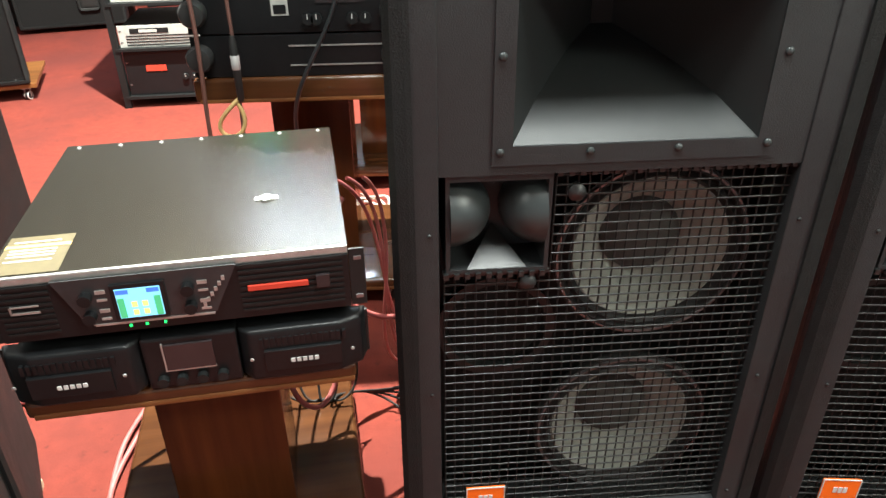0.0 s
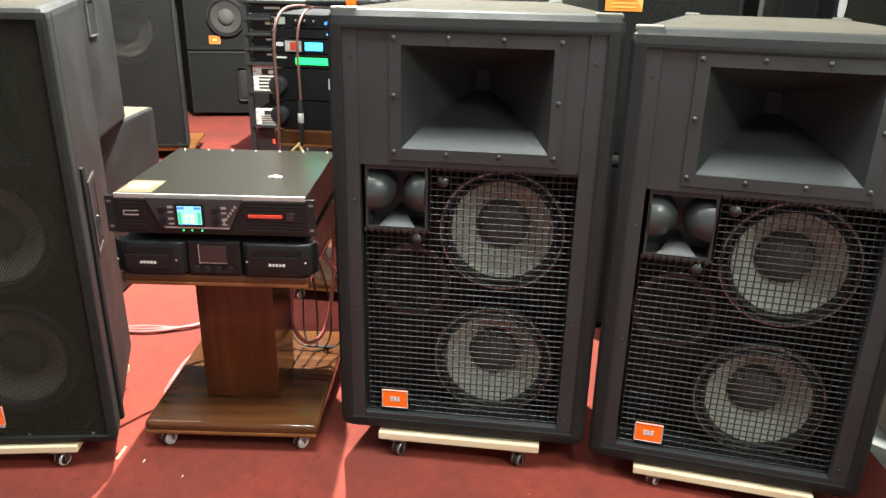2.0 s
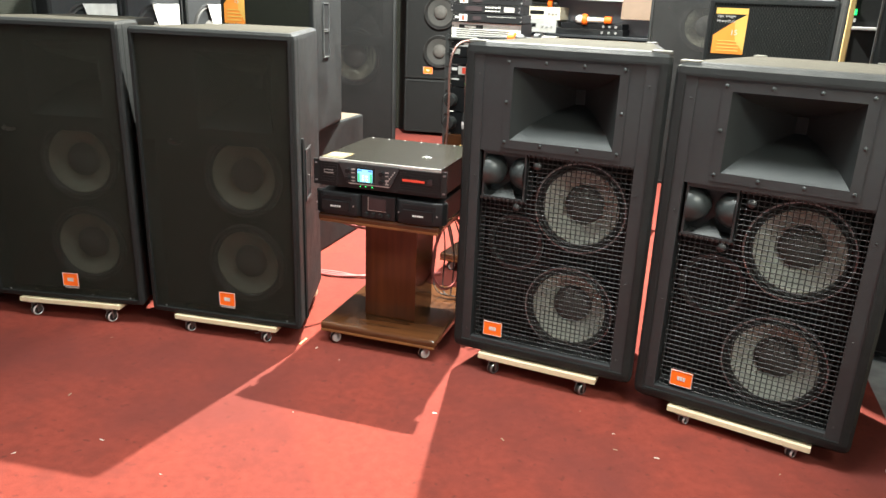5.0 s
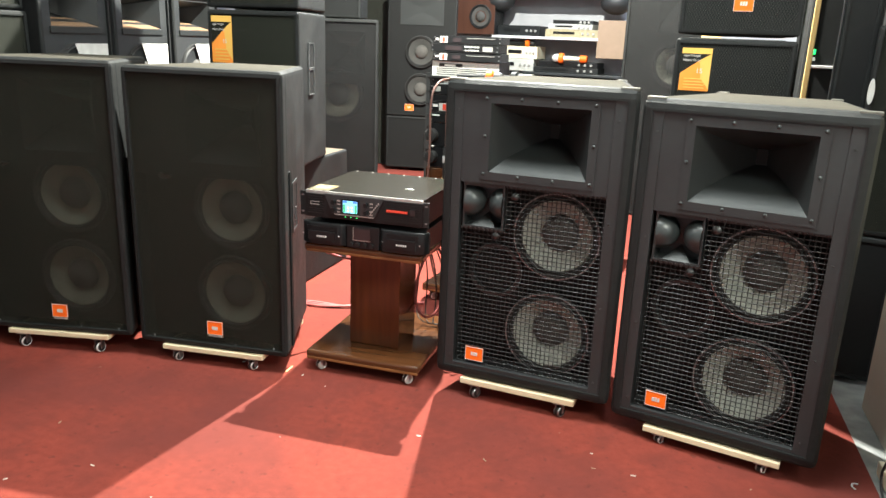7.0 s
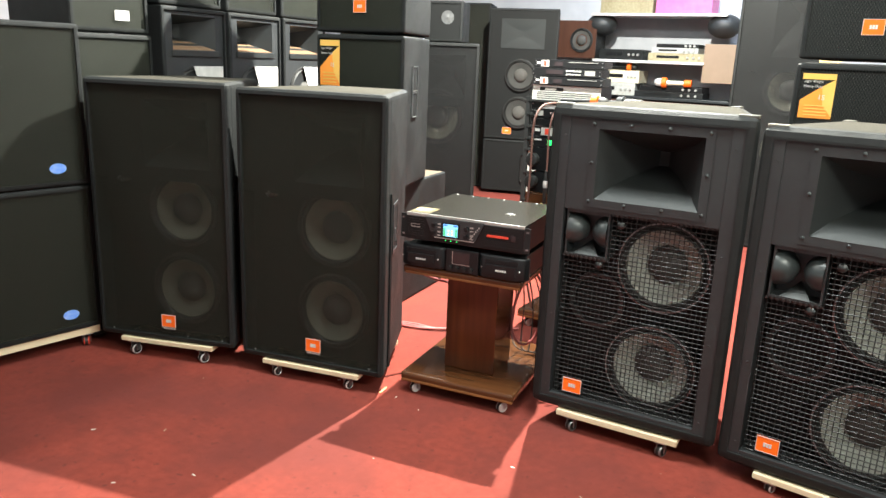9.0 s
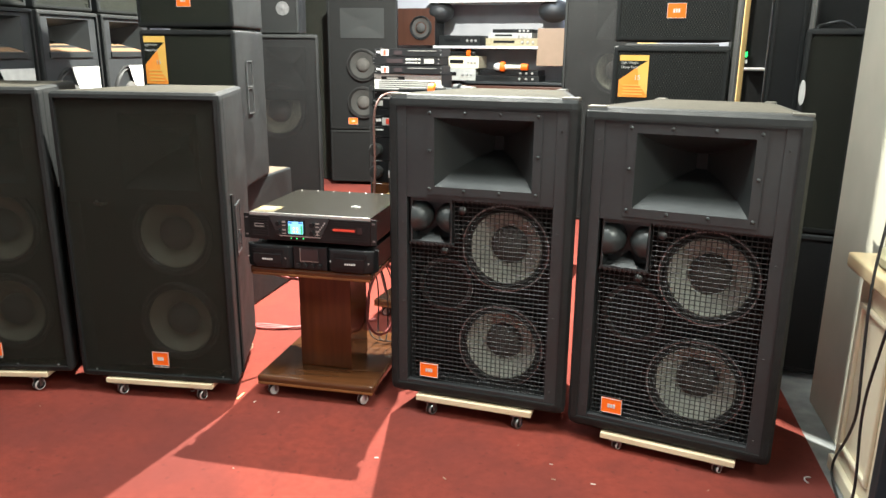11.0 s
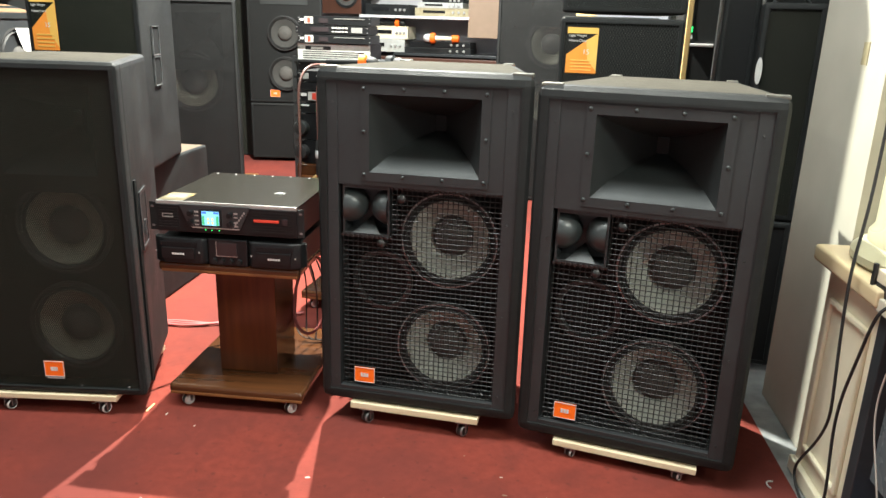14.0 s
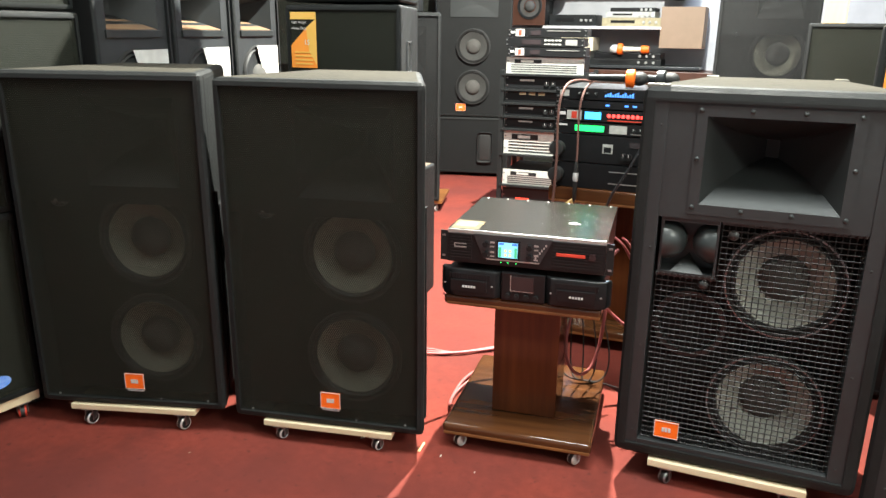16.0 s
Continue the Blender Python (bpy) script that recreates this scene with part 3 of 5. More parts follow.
def mesh_loudspeaker(m, W=0.612, H=1.038, D=0.50, wb=0.36, scale_r=0.148, label="tall black loudspeaker with perforated steel front on a wooden dolly", group="perforated-front loudspeakers", sheet=M_PERF, cones=(0.521, 0.210), mark=True, off=0.125):
    """Tall cabinet with two woofers and a horn behind a full perforated steel front."""
    t = thing("loudspeaker", m, label, "loudspeaker", group)
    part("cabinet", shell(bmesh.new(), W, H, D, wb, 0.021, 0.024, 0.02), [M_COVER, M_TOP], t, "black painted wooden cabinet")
    part("baffle", boxes((-W / 2 + 0.016, W / 2 - 0.016, 0.085, 0.1, 0.016, H * 0.66)), M_BAFFLE, t)
    part("grille", boxes((-W / 2 + 0.02, W / 2 - 0.02, 0.010, 0.0115, 0.02, H - 0.02)), sheet, t, "perforated steel sheet")
    for k in cones:
        woofer(t, W * off, H * k, scale_r, 0.045, M_CONE2, ring=M_RUBBER, dp=1.4)
    part("horn_flare", horn(bmesh.new(), -W * 0.12, W * 0.34, H * 0.68, H * 0.93, 0.03, W * 0.1, H * 0.82, 0.2), M_BAFFLE, t)
    part("horn_plate", plate(bmesh.new(), -W / 2 + 0.014, W / 2 - 0.014, H * 0.63, H - 0.014, -W * 0.12, W * 0.34, H * 0.68, H * 0.93, 0.03, 0.06), M_BAFFLE, t)
    part("tweeter_cap", ball(bmesh.new(), (-W * 0.30, 0.05, H * 0.634), 0.03, (1, 0.7, 0.8), 16), M_STEEL, t, smooth=60)
    if mark:
        badge(t, W * 0.02, H * 0.083, 0.062, 0.052, 0.004)
        bm = boxes(*[(W * 0.02 - 0.028 + k * 0.0093, W * 0.02 - 0.028 + k * 0.0093 + 0.007, 0.008, 0.010, H * 0.083 - 0.036, H * 0.083 - 0.031) for k in range(6)])
        part("series_print", bm, M_WHITE, t)
    for x, z in ((-W * 0.4, 0.028), (W * 0.4, 0.028), (W * 0.15, 0.028)):
        part("grille_screw", ball(bmesh.new(), (x, 0.009, z), 0.004, (1, 0.6, 1), 8), M_STEEL, t)
    # side handles: a dark recess with a steel bar
    ang = math.atan((W - wb) / 2 / D)
    for s in (-1, 1):
        for hz in (0.50,):
            cy = 0.20
            cx = s * (W / 2 - (W - wb) / 2 * cy / D)
            q = part("handle_cup", boxes((-0.003, 0.003, -0.045, 0.045, -0.085, 0.085, 0.002)), M_BAFFLE, t)
            q.matrix_local = pose(cx, cy, H * 0.5 + 0.02, 0, 0, math.degrees(ang) * s)
            fb = plate(bmesh.new(), -0.054, 0.054, -0.095, 0.095, -0.044, 0.044, -0.084, 0.084, -0.002, 0.002)
            bmesh.ops.transform(fb, matrix=Matrix.Translation((0.003 * s, 0, 0)) @ Matrix.Rotation(radians(90), 4, "Z"), verts=fb.verts)
            part("handle_edge", fb, M_BLACK, q)
            part("handle_bar", cyl(bmesh.new(), (s * 0.003, 0.0, -0.055), 0.006, 0.05, "z", 12), M_STEEL, q, smooth=50)
    return t


A_POSE, B_POSE = pose(0.306, 0.838, 0.075, 0, 0, 1.0), pose(0.934, 0.806, 0.055, 0, 0, -6.5)
C_POSE, D_POSE = pose(-0.832, 0.616, 0.068, 0, 0, 12.0), pose(-1.447, 0.452, 0.078, 0, 0, 17.8)
first = wire_loudspeaker(A_POSE)
copy_thing(first, B_POSE)
dolly(pose(0.306, 0.838, 0, 0, 0, 1.0) @ pose(-0.005, -0.006, 0), 0.41, 0.40, "pale plywood dolly with black casters under a wire-grille loudspeaker", True)
dolly(pose(0.934, 0.806, 0, 0, 0, -6.5) @ pose(0.01, -0.006, 0), 0.41, 0.40, "pale plywood dolly with bright casters under a wire-grille loudspeaker", False, 0.018, 0.055)
left_one = mesh_loudspeaker(C_POSE)
copy_thing(left_one, D_POSE)
for mm in (C_POSE, D_POSE):
    dolly(Matrix.Translation((0, 0, -mm.translation.z)) @ mm @ pose(0.0, -0.006, 0), 0.41, 0.40, "pale plywood dolly with bright casters under a perforated-front loudspeaker", False, 0.018, mm.translation.z)


# ---- amplifier stand ----
def stand(m, label, top=0.505, w=0.45, d=0.46, bd=0.53, casters=True, wide=0.0, thick=0.03):
    t = thing("display_stand", m, label, "stand")
    z0 = 0.05
    part("base_board", boxes((-w / 2, w / 2, 0, bd, z0, z0 + 0.034, 0.012, 3)), M_WOODH, t, smooth=35)
    part("column", boxes((-0.10, 0.10, 0.13, 0.32, z0 + 0.034, top - thick, 0.003)), M_WOOD, t)
    part("top_board", boxes((-w / 2 - wide, w / 2 + wide, 0.0, d, top - thick, top, 0.010, 3)), M_WOODH, t, smooth=35)
    part("worn_edge", boxes((-w / 2 + 0.004, w / 2 - 0.004, -0.0012, 0.012, z0 - 0.0008, z0 + 0.010, 0.003)), M_WORNWOOD, t, "worn orange-brown board edge")
    part("worn_edge", boxes((-w / 2 - wide + 0.01, w / 2 + wide - 0.004, -0.0012, 0.012, top - thick - 0.0008, top - thick + 0.009, 0.003)), M_WORNWOOD, t, "worn orange-brown board edge")
    if casters:
        for cx in (-w / 2 + 0.05, w / 2 - 0.05):
            for cy in (0.03, bd - 0.05):
                r = 0.019
                c = part("caster", boxes((cx - 0.018, cx + 0.018, cy - 0.02, cy + 0.02, z0 - 0.004, z0), (cx - 0.014, cx - 0.011, cy - 0.01, cy + 0.01, r * 0.8, z0), (cx + 0.011, cx + 0.014, cy - 0.01, cy + 0.01, r * 0.8, z0)), M_STEEL, t)
                for nm, prof, mm in (("wheel", [(r * 0.8, -0.009), (r, -0.006), (r, 0.006), (r * 0.8, 0.009)], M_RUBBER), ("wheel_hub", [(r * 0.74, -0.0110), (r * 0.84, -0.0120), (r * 0.97, -0.0095), (r * 0.97, 0.0095), (r * 0.84, 0.0120), (r * 0.74, 0.0110)], M_CHROME)):
                    wb = lathe(bmesh.new(), (0, 0, 0), prof, seg=20, caps=True)
                    bmesh.ops.transform(wb, matrix=Matrix.Translation((cx, cy, r)) @ Matrix.Rotation(radians(55), 4, "Z"), verts=wb.verts)
                    part(nm, wb, mm, c)
    return t


STAND = pose(-0.285, 0.785, 0, 0, 0, 7.0)
stand(STAND, "varnished brown wooden amplifier stand with square column on casters")


def rack_ears(t, x, z0, z1, y=0.0):
    for s in (-1, 1):
        e = part("rack_ear", boxes((s * 0.2415 - (0.021 if s > 0 else 0), s * 0.2415 + (0 if s > 0 else 0.021), y, y + 0.004, z0, z1, 0.001)), M_AMP, t)
        for z in (z0 + 0.014, z1 - 0.014):
            part("ear_slot", boxes((s * 0.232 - 0.005, s * 0.232 + 0.005, y - 0.001, y + 0.001, z - 0.003, z + 0.003, 0.0008)), M_STEEL, e)


def upper_amp(m):
    W, H, D = 0.440, 0.098, 0.43
    t = thing("power_amplifier", m, "black power amplifier with grey lid and lit colour screen", "amplifier")
    part("case", boxes((-W / 2, W / 2, 0.006, D, 0, H - 0.002, 0.002)), M_AMP, t)
    part("lid", boxes((-W / 2 - 0.001, W / 2 + 0.001, 0.004, D, H - 0.002, H, 0.0006)), M_LID, t, "satin grey steel lid")
    part("front_edge", boxes((-W / 2, W / 2, 0.0, 0.006, H - 0.012, H, 0.002)), M_SILVER, t, "brushed silver front edge")
    part("front_panel", boxes((-W / 2, W / 2, -0.002, 0.006, 0.004, H - 0.012, 0.001)), M_FACE, t)
    wedge = flat(bmesh.new(), (-0.006, [(-0.115, 0.022), (0.045, 0.022), (0.078, H - 0.008), (-0.145, H - 0.008)]), 0.004)
    part("centre_panel", wedge, M_BEZEL, t)
    bm = flat(bmesh.new(), (-0.0072, [(-0.105, 0.019), (0.042, 0.019), (0.043, 0.022), (-0.108, 0.022)]), 0.004)
    part("panel_trim", bm, M_SILVER, t)
    sc = part("screen", boxes((-0.078, -0.012, -0.010, -0.004, 0.027, 0.079, 0.001)), M_FACE, t)
    part("screen_picture", boxes((-0.072, -0.018, -0.0112, -0.009, 0.030, 0.073)), M_SCREEN, sc, "lit colour screen")
    for x0, x1, z0, z1, mm in ((-0.071, -0.063, 0.031, 0.060, M_SCREENG), (-0.027, -0.019, 0.031, 0.060, M_SCREENG), (-0.071, -0.056, 0.066, 0.072, M_SCREENB), (-0.034, -0.019, 0.066, 0.072, M_SCREENB), (-0.055, -0.048, 0.034, 0.042, M_SCREENY), (-0.042, -0.035, 0.034, 0.042, M_SCREENY), (-0.055, -0.048, 0.046, 0.054, M_SCREENY), (-0.042, -0.035, 0.046, 0.054, M_SCREENY)):
        part("screen_block", boxes((x0, x1, -0.0122, -0.0108, z0, z1)), mm, sc)
    for x in (-0.108, 0.015):
        for z in (0.036, 0.064):
            part("knob", cyl(bmesh.new(), (x, -0.018, z), 0.008, 0.014, "y", 18), M_FACE, t, smooth=50)
            part("knob_print", boxes((x + 0.012, x + 0.024, -0.0075, -0.006, z - 0.008, z - 0.005), (x + 0.012, x + 0.024, -0.0075, -0.006, z + 0.003, z + 0.008)), M_SILVER, t)
    for k in range(9):
        z = 0.014 + k * 0.0085
        for x0, x1 in ((-0.212, -0.150 + k * 0.0), (0.078, 0.212)):
            part("vent_rib", boxes((x0, x1, -0.0038, -0.002, z, z + 0.004)), M_AMP, t)
    part("red_bar", boxes((0.088, 0.166, -0.0065, -0.003, 0.047, 0.055, 0.0008)), M_REDBAR, t, "red plastic light bar")
    part("power_switch", boxes((0.176, 0.194, -0.008, -0.003, 0.042, 0.062, 0.001)), M_DARKSCREEN, t)
    part("maker_print", boxes((-0.200, -0.165, -0.0052, -0.0035, 0.047, 0.050), (-0.200, -0.165, -0.0052, -0.0035, 0.057, 0.059), (-0.200, -0.198, -0.0052, -0.0035, 0.047, 0.059)), M_SILVER, t)
    bm = bmesh.new()
    for k in range(6):
        box(bm, 0.030 + k * 0.0055, 0.034 + k * 0.0055, -0.0078, -0.006, 0.032 + k * 0.0075, 0.038 + k * 0.0075)
    part("model_print", bm, M_SILVER, t)
    for k in (-0.065, -0.045, -0.022):
        part("status_lamp", boxes((k - 0.0015, k + 0.0015, -0.0045, -0.0025, 0.0115, 0.0145)), M_GREEN, t)
    rack_ears(t, 0, 0.004, H - 0.006)
    lb = part("spec_label", boxes((-W / 2 + 0.004, -W / 2 + 0.085, 0.008, 0.105, H, H + 0.0006)), M_GOLDLABEL, t, "cream and gold warning sticker")
    part("label_stripe", boxes((-W / 2 + 0.004, -W / 2 + 0.085, 0.074, 0.082, H + 0.0004, H + 0.001)), M_YELLOW, lb)
    part("label_print", boxes(*[(-W / 2 + 0.012, -W / 2 + 0.07, 0.088 - k, 0.091 - k, H + 0.0004, H + 0.001) for k in (0.0, 0.022, 0.03, 0.038, 0.05)]), M_LIGHTPANEL, lb)
    part("lid_badge", lathe(bmesh.new(), (0.115, 0.16, H), [(0.010, 0.0), (0.010, 0.003), (0.007, 0.004), (0, 0.004)], "z", 20), M_SILVER, t, smooth=40)
    part("lid_badge_bar", boxes((0.098, 0.132, 0.154, 0.166, H, H + 0.002, 0.0008)), M_SILVER, t)
    for x in np.linspace(-0.2, 0.2, 7):
        part("lid_screw", ball(bmesh.new(), (x, D - 0.012, H), 0.004, (1, 1, 0.6), 8), M_SILVER, t)
    return t


def lower_amp(m):
    W, H, D = 0.440, 0.088, 0.40
    t = thing("power_amplifier", m, "black power amplifier with rounded pods and dark screen", "amplifier")
    part("case", boxes((-W / 2, W / 2, 0.01, D, 0, H - 0.008, 0.002)), M_AMP, t)
    for x0, x1 in ((-0.240, -0.062), (0.062, 0.240)):
        e = 1 if x0 > 0 else -1
        bm = bmesh.new()
        plan = [(0.062, 0.014), (0.062, -0.010), (0.078, -0.030), (0.198, -0.030), (0.230, -0.016), (0.241, 0.014)]
        low, top = [[bm.verts.new((e * x, y * k if y < 0 else y, z)) for x, y in plan] for k, z in ((1.0, 0.003), (0.80, H - 0.006))]
        bm.faces.new(low)
        bm.faces.new(top)
        for k in range(6):
            bm.faces.new((low[k], low[(k + 1) % 6], top[(k + 1) % 6], top[k]))
        bmesh.ops.recalc_face_normals(bm, faces=bm.faces)
        bmesh.ops.bevel(bm, geom=list(bm.edges), offset=0.006, segments=3, profile=0.6, affect="EDGES")
        p = part("front_pod", bm, M_FACE, t, smooth=35)
        s = 0.5 * (x0 + x1)
        part("pod_grille", boxes((s - 0.055, s + 0.050, -0.0318, -0.02, 0.018, 0.052, 0.001)), M_FACE, p)
        part("pod_print", boxes(*[(s - 0.02 + k * 0.008, s - 0.0145 + k * 0.008, -0.0332, -0.030, 0.031, 0.037) for k in range(5)]), M_WHITE, p)
        part("pod_vent", boxes(*[(s - 0.06 + k * 0.008, s - 0.055 + k * 0.008, -0.0275, -0.02, 0.056, 0.070) for k in range(15)]), M_FACE, p)
        for k in (0.065, -0.072):
            part("pod_lamp", ball(bmesh.new(), (s + k, -0.030, 0.04), 0.003, (1, 0.5, 1), 8), M_SILVER, p)
    f = part("centre_panel", boxes((-0.062, 0.062, -0.018, 0.014, 0.0, H - 0.004, 0.004)), M_FACE, t)
    part("screen", boxes((-0.034, 0.030, -0.021, -0.016, 0.032, 0.074, 0.001)), M_DARKSCREEN, f)
    part("screen_edge", boxes((-0.036, -0.034, -0.0205, -0.016, 0.03, 0.076), (-0.034, 0.030, -0.0205, -0.016, 0.03, 0.032)), M_SILVER, f)
    for x in (-0.042, -0.017, 0.010, 0.037):
        part("knob", cyl(bmesh.new(), (x, -0.028, 0.016), 0.0075, 0.012, "y", 18), M_AMP, f, smooth=50)
    rack_ears(t, 0, 0.006, H - 0.01, 0.006)
    return t


lower_amp(STAND @ pose(0.005, 0.015, 0.505))
upper_amp(STAND @ pose(0.005, 0.0, 0.603))
for x in (-0.17, 0.18):
    tagged(part("spacer_foot", boxes((x - 0.015, x + 0.015, 0.06, 0.30, 0, 0.018, 0.002)), M_RUBBER), "black rubber foot between the two amplifiers", "foot").matrix_world = STAND @ pose(0, 0, 0.585)


# ---- second stand with the stack of processors ----
STAND2 = pose(-0.215, 1.69, 0, 0, 0, 0.0)
stand(STAND2, "varnished wooden stand holding a stack of rack processors", 0.655, 0.50, 0.42, 0.46, True, 0.0, 0.058)
STACKX = STAND2 @ pose(0, 0.01, 0)


def rack_unit(m, h, label, kind, d=0.30, face=M_FACE):
    t = thing(kind, m, label, "rack unit", "stacked rack units")
    part("case", boxes((-0.2200, 0.2200, 0.003, d, 0.001, h - 0.001, 0.001)), M_AMP, t)
    part("front_panel", boxes((-0.2415, 0.2415, -0.001, 0.003, 0.0015, h - 0.0015, 0.0008)), face, t)
    for s in (-0.232, 0.232):
        for z in (h * 0.25, h * 0.75):
            part("rack_screw", boxes((s - 0.005, s + 0.005, -0.003, 0.0, z - 0.003, z + 0.003, 0.001)), M_STEEL, t)
    return t


def front_block(t, x0, x1, z0, z1, m, name="print", proud=0.003):
    return part(name, boxes((x0, x1, -0.001 - proud, 0.0, z0, z1)), m, t)


def rack_knobs(t, xs, z, r=0.007, m=M_AMP):
    for x in xs:
        k = part("knob", cyl(bmesh.new(), (x, -0.013, z), r, 0.012, "y", 16), m, t, smooth=50)
        part("knob_mark", boxes((x - 0.001, x + 0.001, -0.0140, -0.0125, z, z + r * 0.9)), M_WHITE, k)


def logo_red(t, x, z, h):
    """White block with a red field: a maker's mark drawn as plain shapes."""
    front_block(t, x - 0.004, x + 0.052, z, z + h, M_LIGHTPANEL, "mark_field", 0.002)
    front_block(t, x + 0.014, x + 0.034, z + h * 0.12, z + h * 0.88, M_REDBAR, "mark", 0.003)


def front_stack():
    z = 0.655
    amp_b = rack_unit(STACKX @ pose(0, 0, z), 0.098, "black power amplifier with handles at the foot of the stack", "power_amplifier", 0.36)
    for zz in (0.025, 0.07):
        front_block(amp_b, -0.02, 0.20, zz, zz + 0.003, M_SILVER, "trim_line")
    z += 0.100
    amp_a = rack_unit(STACKX @ pose(0, 0, z), 0.106, "black power amplifier with round side handles and small screen", "power_amplifier", 0.36)
    front_block(amp_a, -0.05, -0.012, 0.04, 0.075, M_LIGHTPANEL, "mark", 0.002)
    front_block(amp_a, -0.045, -0.017, 0.044, 0.064, M_FACE, "mark_gap", 0.003)
    front_block(amp_a, 0.05, 0.16, 0.066, 0.088, M_DARKSCREEN, "screen")
    rack_knobs(amp_a, (0.03, 0.05, 0.13, 0.16), 0.032, 0.013)
    for t in (amp_a, amp_b):
        for s in (-1, 1):
            part("handle", lathe(bmesh.new(), (s * 0.222, -0.012, 0.05), [(0.030, 0.012), (0.031, -0.010), (0.026, -0.020), (0.014, -0.022), (0, -0.022)], seg=24), M_RUBBER, t, smooth=50)
    z += 0.108
    dsp = rack_unit(STACKX @ pose(0, 0, z), 0.045, "black processor with bright green display", "signal_processor")
    front_block(dsp, -0.16, -0.05, 0.012, 0.034, M_GREEN, "display")
    front_block(dsp, -0.03, 0.035, 0.008, 0.038, M_LIGHTPANEL, "keypad")
    rack_knobs(dsp, (0.06, 0.085, 0.11, 0.135), 0.024)
    front_block(dsp, 0.05, 0.145, 0.008, 0.011, M_SILVER)
    front_block(dsp, -0.225, -0.19, 0.03, 0.036, M_WHITE)
    z += 0.048
    eu = rack_unit(STACKX @ pose(0, 0, z), 0.045, "black processor with blue screen and row of red lamps", "signal_processor")
    logo_red(eu, -0.19, 0.006, 0.034)
    front_block(eu, -0.225, -0.20, 0.022, 0.034, M_WHITE)
    front_block(eu, -0.125, -0.065, 0.010, 0.036, M_CYAN, "display")
    for k in range(8):
        part("signal_lamp", ball(bmesh.new(), (-0.035 + k * 0.0175, -0.003, 0.025), 0.0075, (1, 0.5, 1), 10), M_RED, eu)
    front_block(eu, -0.04, 0.095, 0.006, 0.010, M_REDBAR)
    z += 0.048
    bar = rack_unit(STACKX @ pose(0, 0, z), 0.030, "thin black unit with small blue lamps", "signal_processor")
    for x0 in (-0.05, 0.02, 0.05):
        front_block(bar, x0, x0 + 0.014, 0.012, 0.018, M_BLUE, "lamp")
    z += 0.032
    eq = rack_unit(STACKX @ pose(0, 0, z), 0.045, "black equaliser with blue numeric display", "signal_processor")
    front_block(eq, -0.06, 0.055, 0.012, 0.034, M_FACE, "display_window", 0.002)
    for k in range(12):
        front_block(eq, -0.055 + k * 0.009, -0.049 + k * 0.009, 0.014, 0.022 + 0.008 * ((k * 7) % 3) / 2, M_BLUE, "display_bar")
    front_block(eq, -0.225, -0.19, 0.012, 0.034, M_LIGHTPANEL)
    rack_knobs(eq, (-0.15, -0.12, -0.09, 0.09, 0.12, 0.15), 0.023, 0.006)
    return z + 0.046


STACK_TOP = front_stack()


def microphone(m, head, body, ring, label):
    t = thing("microphone", m, label, "microphone")
    part("body", lathe(bmesh.new(), (0, 0, 0), [(0.011, 0.0), (0.012, 0.02), (0.015, 0.13), (0.02, 0.15)], seg=20), body, t, smooth=40)
    part("head", ball(bmesh.new(), (0, 0.185, 0), 0.026, (1, 1.3, 1), 18), head, t, smooth=80)
    part("neck_ring", lathe(bmesh.new(), (0, 0.135, 0), [(0.020, 0), (0.032, 0.004), (0.034, 0.030), (0.024, 0.036)], seg=20), ring, t, smooth=40)
    return t


microphone(pose(-0.345, 1.745, STACK_TOP + 0.034, 0, 0, -84), M_RUBBER, M_AMP, M_ORANGE, "black microphone with orange ring on the processors")
microphone(pose(-0.235, 1.80, STACK_TOP + 0.034, 0, 0, -96), M_RUBBER, M_BEZEL, M_BEZEL, "grey microphone lying on the processors")


